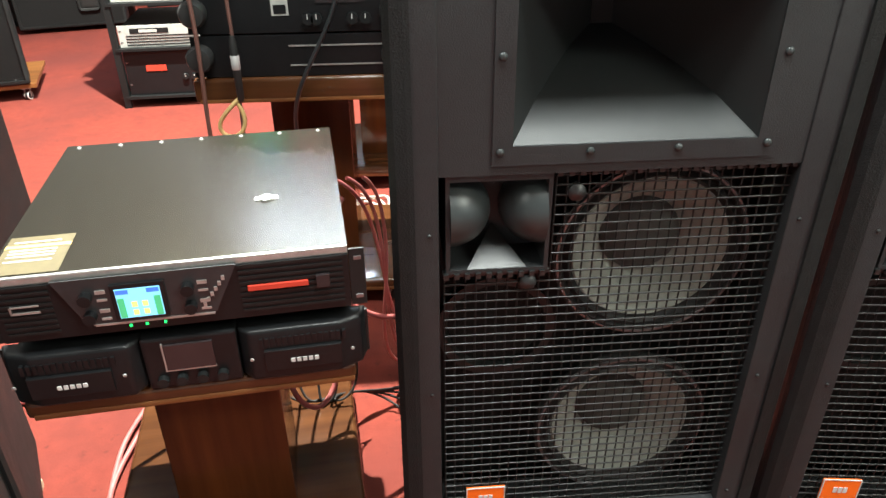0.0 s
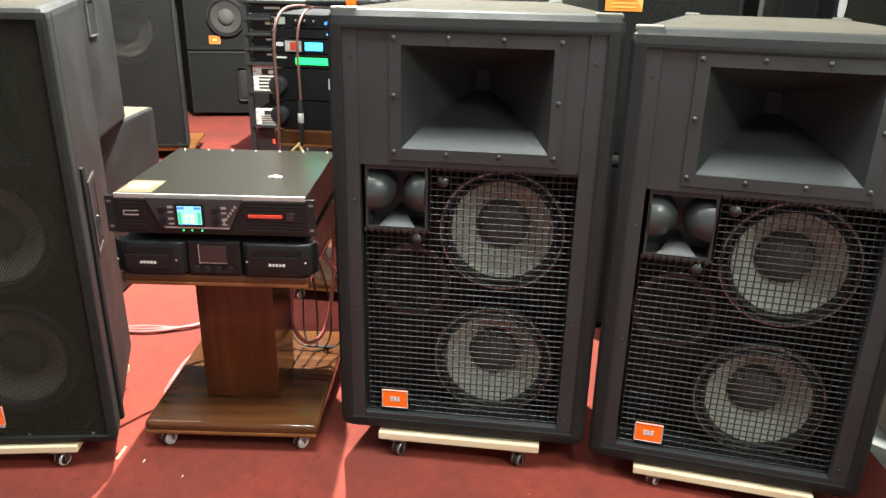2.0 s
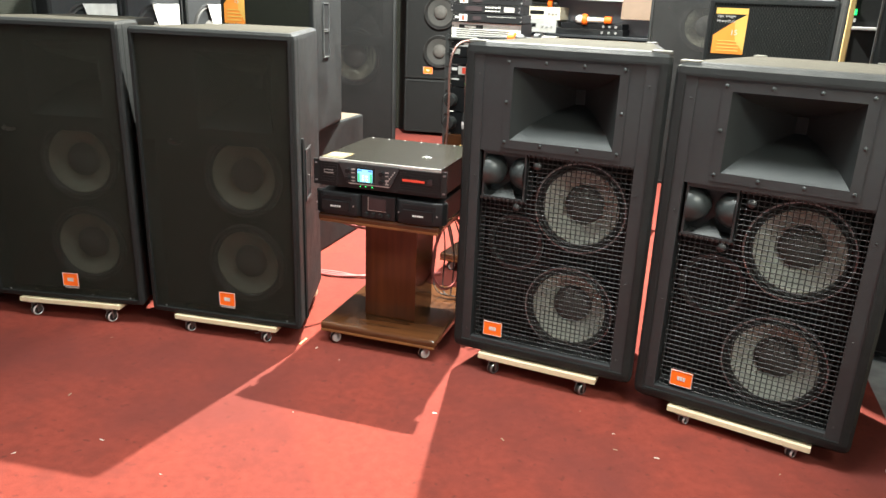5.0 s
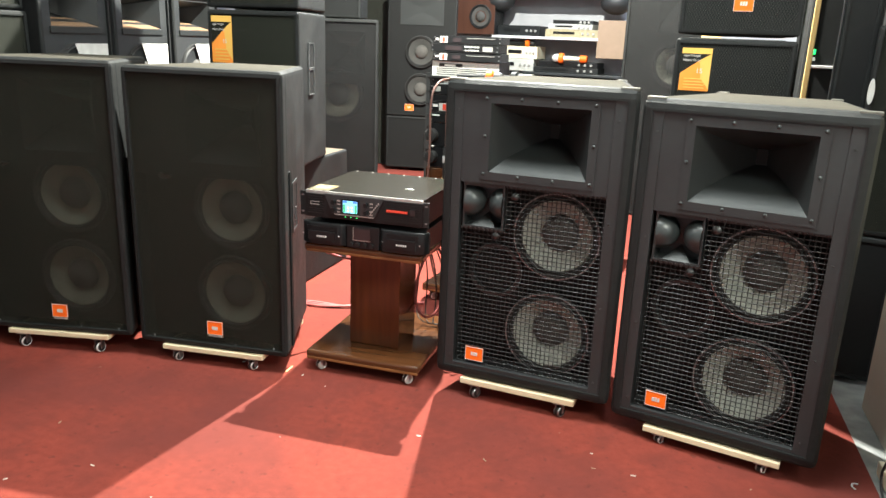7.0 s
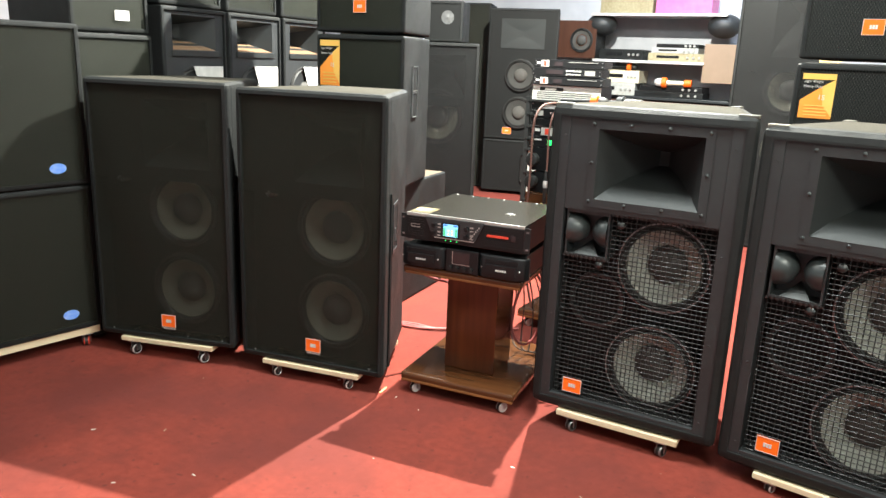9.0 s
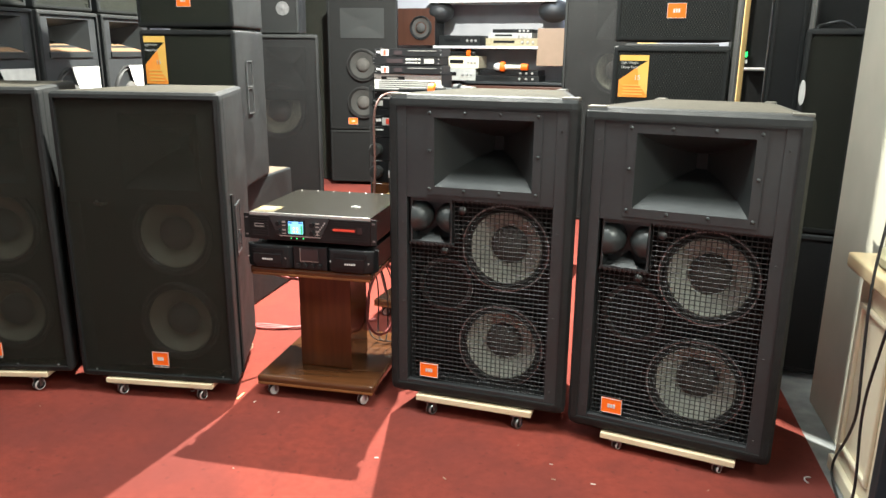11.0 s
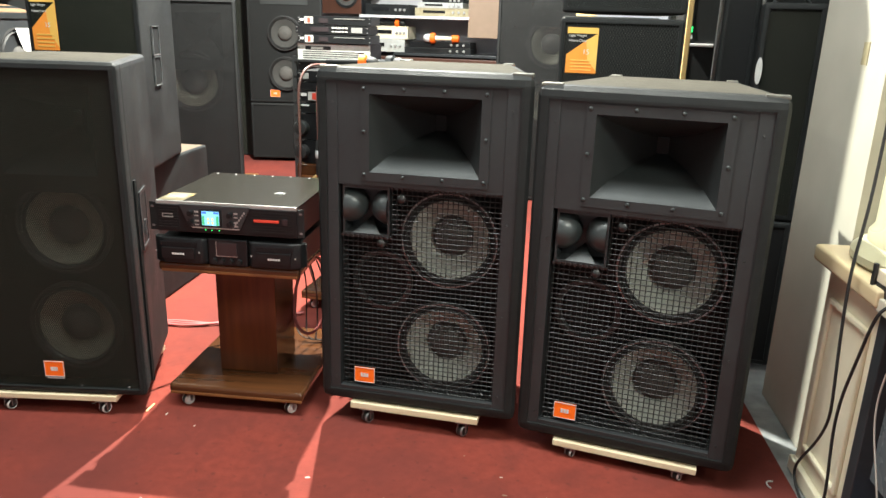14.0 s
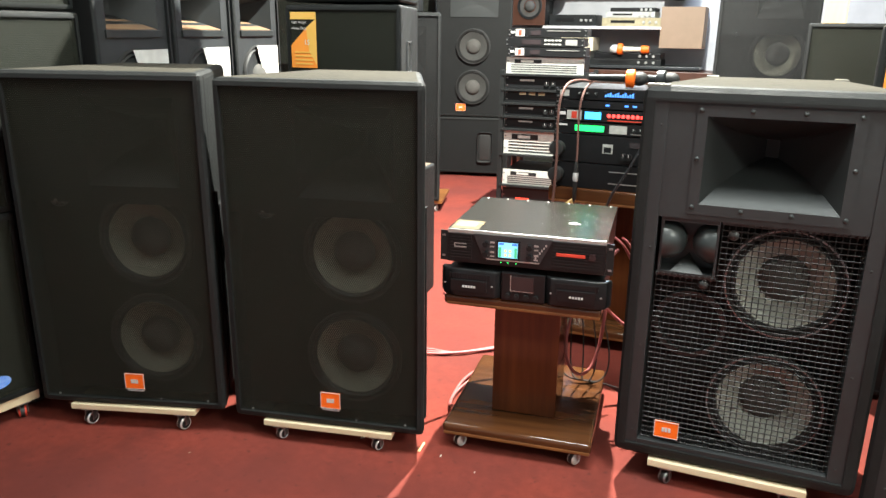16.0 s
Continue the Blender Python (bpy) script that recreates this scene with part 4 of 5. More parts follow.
# ---- rear rack of amplifiers ----
def rear_rack():
    m0 = pose(-0.995, 3.42, 0, 0, 0, 4)
    r = thing("equipment_rack", m0, "open black steel rack holding amplifiers", "rack")
    for x in (-0.262, 0.262):
        for y in (0.0, 0.40):
            part("post", boxes((x - 0.014, x + 0.014, y, y + 0.028, 0.0, 1.0)), M_AMP, r)
    for z in (0.055, 0.278, 0.478, 0.640, 0.720, 0.803, 0.887, 0.980):
        part("shelf", boxes((-0.262, 0.262, -0.005, 0.43, z - 0.012, z)), M_AMP, r)
    rows = [(0.055, 0.205, "black"), (0.278, 0.100, "silver"), (0.478, 0.150, "silver"), (0.640, 0.076, "black"), (0.720, 0.080, "black"), (0.803, 0.080, "black2"), (0.887, 0.088, "black"), (0.980, 0.103, "silver"), (1.086, 0.054, "red"), (1.143, 0.054, "grey"), (1.200, 0.054, "red")]
    for z, h, k in rows:
        if k == "silver":
            t = rack_unit(m0 @ pose(0, 0.02, z), h, "silver-fronted power amplifier with slotted front", "power_amplifier", 0.36, M_LIGHTPANEL)
            front_block(t, -0.19, -0.02, h * 0.62, h * 0.85, M_AMP, "name_plate", 0.002)
            front_block(t, -0.15, -0.07, h * 0.67, h * 0.8, M_LIGHTPANEL, "name_bar", 0.003)
            for i in range(4):
                front_block(t, -0.21, 0.2, h * (0.1 + 0.13 * i), h * (0.15 + 0.13 * i), M_AMP, "slot", 0.002)
        elif k == "red":
            t = rack_unit(m0 @ pose(0.01, 0.0, z), h, "black processor with red and white mark", "signal_processor")
            logo_red(t, -0.19, 0.005, h - 0.012)
            front_block(t, -0.225, -0.20, 0.022, 0.034, M_WHITE)
            front_block(t, -0.10, -0.04, 0.012, 0.038, M_DARKSCREEN, "screen")
            front_block(t, 0.0, 0.2, 0.036, 0.040, M_SILVER, "trim_line")
        elif k == "grey":
            t = rack_unit(m0 @ pose(-0.005, 0.0, z), h, "black processor with rows of pale keys", "signal_processor")
            front_block(t, -0.14, -0.02, 0.014, 0.042, M_DARKSCREEN, "screen")
            for i in range(5):
                front_block(t, 0.0 + i * 0.022, 0.016 + i * 0.022, 0.034, 0.044, M_LIGHTPANEL, "key")
                front_block(t, 0.0 + i * 0.022, 0.016 + i * 0.022, 0.012, 0.02, M_LIGHTPANEL, "key")
            front_block(t, 0.13, 0.2, 0.012, 0.044, M_SILVER, "keypad")
        else:
            t = rack_unit(m0 @ pose(0, 0.02, z), h, "black power amplifier on a rack shelf", "power_amplifier", 0.36)
            if k == "black2":
                for i in range(3):
                    front_block(t, -0.15 + i * 0.06, -0.11 + i * 0.06, h * 0.6, h * 0.8, M_STICKER, "label")
            else:
                front_block(t, -0.15, -0.06, h * 0.55, h * 0.68, M_REDBAR if z < 0.2 else M_SILVER, "print")
                rack_knobs(t, (0.02, 0.06), h * 0.4, 0.014)


rear_rack()


# ---- background loudspeakers ----
def plain_box(name, m, w, h, d, label, wb=None, group="", grille=True, top=None, sheet=None):
    t = thing(name, m, label, "loudspeaker", group)
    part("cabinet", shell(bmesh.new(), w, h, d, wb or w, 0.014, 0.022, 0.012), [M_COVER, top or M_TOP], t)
    if grille:
        part("grille", boxes((-w / 2 + 0.02, w / 2 - 0.02, 0.006, 0.011, 0.02, h - 0.02)), sheet or M_PERF, t)
        part("baffle", boxes((-w / 2 + 0.018, w / 2 - 0.018, 0.03, 0.04, 0.018, h - 0.018)), M_BAFFLE, t)
    else:
        part("front_board", boxes((-w / 2 + 0.02, w / 2 - 0.02, 0.006, 0.02, 0.02, h - 0.02)), M_BAFFLE, t)
    return t


def poster(t, x0, x1, z0, z1, y):
    w, h = x1 - x0, z1 - z0
    p = part("poster", flat(bmesh.new(), (y, [(x0, z0), (x1, z0), (x1, z1 - h * 0.12), (x0 + w * 0.62, z0 + h * 0.72), (x0, z0 + h * 0.40)]), 0.0015), M_POSTERO, t, "orange and yellow advertising sheet")
    part("poster_edge", flat(bmesh.new(), (y - 0.0008, [(x0 + w * 0.62, z0 + h * 0.72), (x0 + w * 0.70, z0 + h * 0.30), (x1, z0 + h * 0.05), (x1, z1 - h * 0.12)]), 0.0006), M_YELLOW, p)
    part("poster_head", boxes((x0, x1, y - 0.0004, y + 0.0008, z1 - h * 0.13, z1)), M_YELLOW, p)
    for txt, sz, dx, dz in (("Light Weight", 0.019, 0.06, 0.80), ("Heavy Duty", 0.021, 0.06, 0.69), ("15", 0.040, 0.52, 0.42)):
        words("poster_words", txt, sz * 0.66 * w / 0.115, pose(x0 + w * dx, y - 0.0016, z0 + h * dz, 90), M_WHITE, p)
    for k in range(4):
        part("poster_print", boxes((x0 + w * 0.15, x1 - w * 0.15, y - 0.002, y - 0.001, z0 + h * (0.06 + 0.07 * k), z0 + h * (0.085 + 0.07 * k))), M_YELLOW, p)


def side_grip(t, w, wb, d, z, s=1, y=0.2):
    ang = math.degrees(math.atan((w - wb) / 2 / d))
    q = part("handle_cup", boxes((-0.004, 0.0035, -0.040, 0.040, -0.055, 0.055, 0.003)), M_BAFFLE, t)
    q.matrix_local = pose(s * (w / 2 - (w - wb) / 2 * y / d), y, z, 0, 0, ang * s)
    bm = plate(bmesh.new(), -0.043, 0.043, -0.058, 0.058, -0.039, 0.039, -0.054, 0.054, -0.003, 0.003)
    bmesh.ops.transform(bm, matrix=Matrix.Translation((0.004 * s, 0, 0)) @ Matrix.Rotation(radians(90), 4, "Z"), verts=bm.verts)
    part("handle_edge", bm, M_STEEL, q)


# left: a subwoofer that carries two fifteen-inch boxes
sub = plain_box("subwoofer", pose(-1.355, 1.22, 0.0, 0, 0, 6), 0.62, 0.626, 0.86, "large black subwoofer box lying under other boxes", grille=False, top=M_SUBTOP)
side_grip(sub, 0.62, 0.62, 0.86, 0.35, 1, 0.25)
for i, z in enumerate((0.628, 1.332)):
    b = plain_box("loudspeaker", pose(-1.225, 1.42, z, 0, 0, 2), 0.495, 0.695, 0.43, "black fifteen-inch loudspeaker with a yellow sheet" if i == 0 else "black loudspeaker with orange badge stacked on another", 0.26)
    for hz in (0.505, 0.385):
        side_grip(b, 0.495, 0.26, 0.43, hz, 1, 0.17)
    if i == 0:
        poster(b, -0.225, -0.112, 0.46, 0.668, 0.0035)
    else:
        badge(b, 0.0, 0.115, 0.07, 0.055, 0.003)
# right: the same pair
rb = plain_box("subwoofer", pose(0.85, 1.66, 0.02), 0.56, 0.60, 0.5, "large black subwoofer box at the foot of a stack", grille=False)
# Upper box's unseen height is stretched to block the key light from the pier.
for i, (z, hh) in enumerate(((0.622, 0.648), (1.285, 0.86))):
    b = plain_box("loudspeaker", pose(0.812, 1.70, z, 0, 0, -1), 0.44, hh, 0.42, "black fifteen-inch loudspeaker with a yellow sheet" if i == 0 else "black loudspeaker with orange badge stacked on another", 0.30, sheet=M_PERFHEX)
    if i == 0:
        poster(b, -0.190, -0.078, 0.45, 0.612, 0.0035)
    else:
        badge(b, 0.01, 0.115, 0.07, 0.055, 0.003)

# tall pair behind
mesh_loudspeaker(pose(-2.055, 3.46, 0.08, 0, 0, 16), 0.66, 1.265, 0.5, 0.40, 0.21, "tall black loudspeaker with perforated front standing further back", "far loudspeakers", M_PERFFAR, (0.565,), False, 0.0)
far_dolly = dolly(pose(-2.04, 3.46, 0, 0, 0, 16) @ pose(0.05, 0.02, 0), 0.56, 0.42, "orange-brown plywood dolly under a far loudspeaker", False, 0.02, 0.08)
far_dolly.children[0].data.materials[0] = M_WORNWOOD


def far_loudspeaker(m, w, h, rs, label):
    t = plain_box("loudspeaker", m, w, h, 0.45, label, w * 0.8, "far loudspeakers", grille=False)
    for z in rs:
        woofer(t, 0.0, z, 0.145, -0.016, M_CONE3, ring=M_RUBBER, dp=0.7)
    return t


fs = far_loudspeaker(pose(-2.03, 4.9, 0.52, 0, 0, 14), 0.64, 1.17, (0.25, 0.585), "tall black two-woofer loudspeaker standing on a subwoofer")
badge(fs, -0.10, 0.08, 0.085, 0.06, 0.0)
part("horn_flare", horn(bmesh.new(), -0.2, 0.2, 0.82, 1.08, -0.001, 0, 0.95, 0.0 + 0.004), M_HORN, fs)
sb = plain_box("subwoofer", pose(-2.03, 4.9, 0.03, 0, 0, 14), 0.64, 0.485, 0.5, "black subwoofer with tall oval port under a loudspeaker", grille=False)
part("port", boxes((0.05, 0.18, -0.002, 0.01, 0.10, 0.36, 0.03, 3)), M_RUBBER, sb, smooth=40)
mesh_loudspeaker(pose(0.23, 4.15, 0.0, 0, 0, -2), 0.60, 1.95, 0.45, 0.46, 0.17, "tall black loudspeaker with faint woofers in the rear row", "far loudspeakers", M_PERFFAR, (0.57, 0.36), False)


for x, y, w, h, z in ((-2.78, 5.0, 0.66, 1.75, 0.0), (-3.5, 4.6, 0.66, 1.95, 0.0), (-1.62, 5.6, 0.30, 1.25, 0.0), (0.72, 3.52, 0.56, 1.295, 0.0), (1.36, 3.7, 0.62, 1.95, 0.0)):
    plain_box("loudspeaker", pose(x, y, z, 0, 0, 14 if x < 0 else 0), w, h, 0.45, "plain black loudspeaker box in the rear row", w * 0.85, "rear row boxes")
tagged(part("pale_board", boxes((0.51, 0.625, 3.60, 3.63, 1.295, 2.25, 0.003)), M_POSTWOOD), "pale yellow timber board standing on a rear box", "board")
for x, z, w, h in ((-2.52, 1.352, 0.34, 0.34), (-2.12, 1.352, 0.30, 0.30)):
    q = plain_box("loudspeaker", pose(x + 0.02, 3.62, z, 0, 0, 16), w, h, 0.30, "small black loudspeaker standing on a tall one", w * 0.9, "small boxes", grille=False)
    part("tweeter", lathe(bmesh.new(), (0.03, 0.004, h * 0.6), [(0.05, 0.003), (0.05, 0.0), (0.03, 0.001), (0.0, -0.004)], seg=24), M_STEEL, q, smooth=60)


# ---- row of loudspeakers along the west side ----
def hexa_wedge():
    bm = bmesh.new()
    hexa(bm, [(-0.135, 0.0125, 0.336), (0.135, 0.0125, 0.336), (0.07, 0.10, 0.345), (-0.07, 0.10, 0.345), (-0.135, 0.0125, 0.339), (0.135, 0.0125, 0.339), (0.07, 0.10, 0.372), (-0.07, 0.10, 0.372)])
    return bm


def horn_box(m, z0):
    w, h = 0.42, 0.52
    t = thing("loudspeaker", m @ pose(0, 0, z0), "black horn loudspeaker with a white sheet in a row", "loudspeaker", "horn loudspeakers")
    part("cabinet", shell(bmesh.new(), w, h, 0.35, 0.30, 0.012, 0.02, 0.012), [M_COVER, M_TOP], t)
    part("front_board", plate(bmesh.new(), -0.19, 0.19, 0.02, h - 0.02, -0.14, 0.14, 0.335, h - 0.035, 0.01, 0.02), M_BLACK, t)
    part("horn_flare", horn(bmesh.new(), -0.14, 0.14, 0.335, h - 0.035, 0.011, 0, 0.42, 0.18), M_HORN, t)
    part("horn_lip", boxes((-0.15, 0.15, 0.002, 0.012, 0.308, 0.335, 0.002)), M_HORN, t)
    part("horn_floor", hexa_wedge(), M_TANWOOD, t, "tan floor of the horn mouth")
    part("sheet", flat(bmesh.new(), (-0.004, [(-0.03, 0.265), (0.06, 0.05), (0.17, 0.05), (0.17, 0.265)]), 0.002), M_PAPER, t, "white printed sheet cut to a wedge")
    woofer(t, 0.0, 0.12, 0.15, 0.006, M_CAP, ring=M_RUBBER, dp=0.3)
    return t


ROW = [(-1.845, 1.02), (-1.915, 1.47), (-1.98, 1.92)]
for x, y in ROW:
    yaw = 97
    plain_box("subwoofer", pose(x, y, 0.02, 0, 0, yaw), 0.42, 0.865, 0.38, "black subwoofer box under a horn loudspeaker", 0.40, "horn loudspeakers' bases", grille=False)
    horn_box(pose(x, y, 0, 0, 0, yaw), 0.888)
    plain_box("loudspeaker", pose(x - 0.02, y, 1.412, 0, 0, yaw), 0.40, 0.46, 0.36, "black loudspeaker box stacked on a horn loudspeaker", 0.38, "upper boxes")
plain_box("subwoofer", pose(-1.85, 0.60, 0.02, 0, 0, 93), 0.39, 0.655, 0.4, "black subwoofer box at the foot of a stack", 0.37, grille=False)
plain_box("loudspeaker", pose(-1.85, 0.60, 0.678, 0, 0, 93), 0.39, 0.60, 0.4, "black loudspeaker with perforated front in the side row", 0.37)
ub = plain_box("loudspeaker", pose(-1.86, 0.60, 1.282, 0, 0, 93), 0.38, 0.55, 0.4, "black loudspeaker with a white tag on top of a stack", 0.36)
part("tag", boxes((0.02, 0.09, 0.002, 0.004, 0.05, 0.09)), M_PAPER, ub, "white price tag")
# the stacked pair with blue badges at the room's side
for j, yy in enumerate((0.155, -0.37)):
    base = pose(-1.835 + j * 0.085, yy, 0, 0, 0, 81)
    dolly(base @ pose(0, 0.01, 0), 0.50, 0.42, "thick pale wooden dolly with red casters", True, 0.03, 0.085, True)
    for z, h in ((0.085, 0.60), (0.687, 0.62)):
        b = plain_box("loudspeaker", base @ pose(0, 0, z), 0.515, h, 0.45, "black stacked loudspeaker with blue oval badge", 0.44, "blue-badged loudspeakers")
        oval = part("badge", lathe(bmesh.new(), (0, 0.0055, 0.09), [(0.02, 0.002), (0.02, -0.002), (0, -0.0021)], seg=24), M_BLUEOVAL, b, "blue oval badge")
        oval.matrix_local = pose(0.135, 0, -0.018) @ Matrix.Diagonal((1.6, 1, 1, 1))


# ---- tall boxes behind the pier ----
tb = plain_box("column_loudspeaker", pose(1.375, 1.64, 0.02, 0, 0, -4), 0.20, 0.565, 0.34, "tall black column loudspeaker, lower half", 0.18, grille=False)
tb = plain_box("column_loudspeaker", pose(1.375, 1.64, 0.588, 0, 0, -4), 0.20, 0.745, 0.34, "tall black column loudspeaker with fine grille", 0.18)
disc = part("sticker", lathe(bmesh.new(), (0, -0.002, 0.52), [(0.045, 0.002), (0.045, 0), (0, -0.0001)], seg=28), M_PAPER, tb, "white round sticker")
disc.matrix_local = pose(-0.088, 0, 0) @ Matrix.Diagonal((0.24, 1, 1, 1))
plain_box("column_loudspeaker", pose(1.235, 1.86, 0.0, 0, 0, -2), 0.13, 1.55, 0.30, "tall smooth black cabinet in the corner", 0.125, grille=False)
cable("grey_cable", [(1.30, 1.66, 1.30), (1.31, 1.70, 1.345), (1.34, 1.78, 1.345), (1.40, 1.72, 1.37), (1.44, 1.80, 1.345), (1.47, 1.92, 1.342)], 0.005, M_BEZEL, "grey cable lying loose on a column loudspeaker")
plain_box("flight_case", pose(1.52, 2.15, 0.0, 0, 0, -3), 0.34, 1.75, 0.3, "plain dark case standing behind the column loudspeaker", 0.34, grille=False)
tagged(part("timber_post", boxes((1.090, 1.114, 2.56, 2.59, 0.0, CEILING, 0.003)), M_POSTWOOD), "pale timber post standing from floor to ceiling", "post")
lk = plain_box("flight_case", pose(1.30, 2.68, 0.0), 0.44, 1.9, 0.5, "tall black flight case with a bright latch", 0.46, grille=False)
part("latch", boxes((-0.185, -0.07, -0.015, 0.006, 1.16, 1.175, 0.004)), M_CHROME, lk)
part("pilot_lamp", boxes((-0.185, -0.172, -0.004, 0.006, 1.225, 1.25)), M_GREEN, lk)
part("pale_label", boxes((-0.187, -0.170, -0.003, 0.006, 1.195, 1.212)), M_PAPER, lk)


# ---- pillar, pedestal and desk ----
def pillar():
    m = pose(1.458, 0.62, 0, 0, 0, 7.4)
    ped = thing("pedestal", m, "cream panelled pedestal with worn edges under a marble column", "pedestal")
    part("body", boxes((0.03, 0.50, 0.0, 0.345, 0, 0.645, 0.004)), M_CREAM, ped)
    for nm, r in (("moulding", (0.018, 0.03, 0.06, 0.075, 0.10, 0.56, 0.004)), ("moulding", (0.018, 0.03, 0.285, 0.30, 0.10, 0.56, 0.004)), ("moulding", (0.018, 0.03, 0.075, 0.285, 0.10, 0.115, 0.004)), ("moulding", (0.018, 0.03, 0.075, 0.285, 0.545, 0.56, 0.004))):
        part(nm, boxes(r), M_CREAM, ped)
    part("plinth_step", boxes((0.012, 0.03, 0.0, 0.345, 0, 0.045, 0.005)), M_CREAM, ped)
    cap = part("cap_board", boxes((-0.015, 0.52, -0.02, 0.365, 0.645, 0.690, 0.010, 3)), M_CAPWOOD, ped, "pale worn wooden cap", smooth=40)
    c = thing("marble_column", m @ pose(0.245, 0.165, 0.690), "cream marble column with brown veins and torn tape", "column")
    R = 0.19
    part("shaft", lathe(bmesh.new(), (0, 0, 0), [(R + 0.03, 0.0), (R + 0.045, 0.012), (R + 0.045, 0.03), (R + 0.03, 0.045), (R + 0.012, 0.055), (R + 0.012, 0.075), (R, 0.095), (R * 0.985, 0.6), (R * 0.97, 1.6), (R * 0.96, CEILING - 0.695)], "z", 64), M_MARBLE, c, smooth=40)
    def vein(pts, r):
        fine = []
        for (a0, z0), (a1, z1) in zip(pts, pts[1:]):
            for k in range(8):
                a, z = radians(a0 + (a1 - a0) * k / 8), z0 + (z1 - z0) * k / 8
                rr = R * (1 - 0.0297 * (min(z, 0.6) - 0.095)) - r * 0.25
                fine.append((rr * math.cos(a), rr * math.sin(a), z))
        cable("vein", fine, r * 0.6, M_VEIN, "", parent=c)
    vein([(206, 0.62), (211, 0.56), (209, 0.50), (213, 0.45), (224, 0.425), (238, 0.41), (255, 0.39), (270, 0.385)], 0.0022)
    vein([(212, 0.47), (220, 0.43), (236, 0.40), (239, 0.30), (241, 0.22), (243, 0.13)], 0.003)
    vein([(232, 0.41), (235, 0.33), (234, 0.25)], 0.0016)
    vein([(207, 0.60), (212, 0.66), (214, 0.75)], 0.0026)
    for a, z, w, h, mm, nm in ((234, 0.63, 0.030, 0.034, M_TEAL, "tape"), (249, 0.365, 0.085, 0.05, M_PAPER, "sticker"), (246, 0.545, 0.12, 0.028, M_PAPER, "sticker")):
        q = part(nm, boxes((-w / 2, w / 2, -0.001, 0.001, -h / 2, h / 2)), mm, c)
        q.matrix_local = pose(R * math.cos(radians(a)), R * math.sin(radians(a)), z, 0, 0, a + 90)
        q.location = ((R + 0.004) * math.cos(radians(a)), (R + 0.004) * math.sin(radians(a)), z)
        if mm is M_PAPER:
            part("sticker_print", boxes(*[(-w * 0.42 + k * w * 0.15, -w * 0.42 + k * w * 0.15 + w * 0.11, -0.002, -0.0005, -h * 0.1, h * 0.22) for k in range(6)]), M_REDBAR, q)


pillar()
tape = tagged(part("tape_strip", boxes((-0.001, 0.001, -0.018, 0.018, -0.03, 0.03)), M_STICKER), "scrap of yellowed tape stuck to the grey wall", "tape")
tape.matrix_world = pose(RIGHT(1.12) + 0.084, 1.12, 1.19, 0, 0, 7.4)


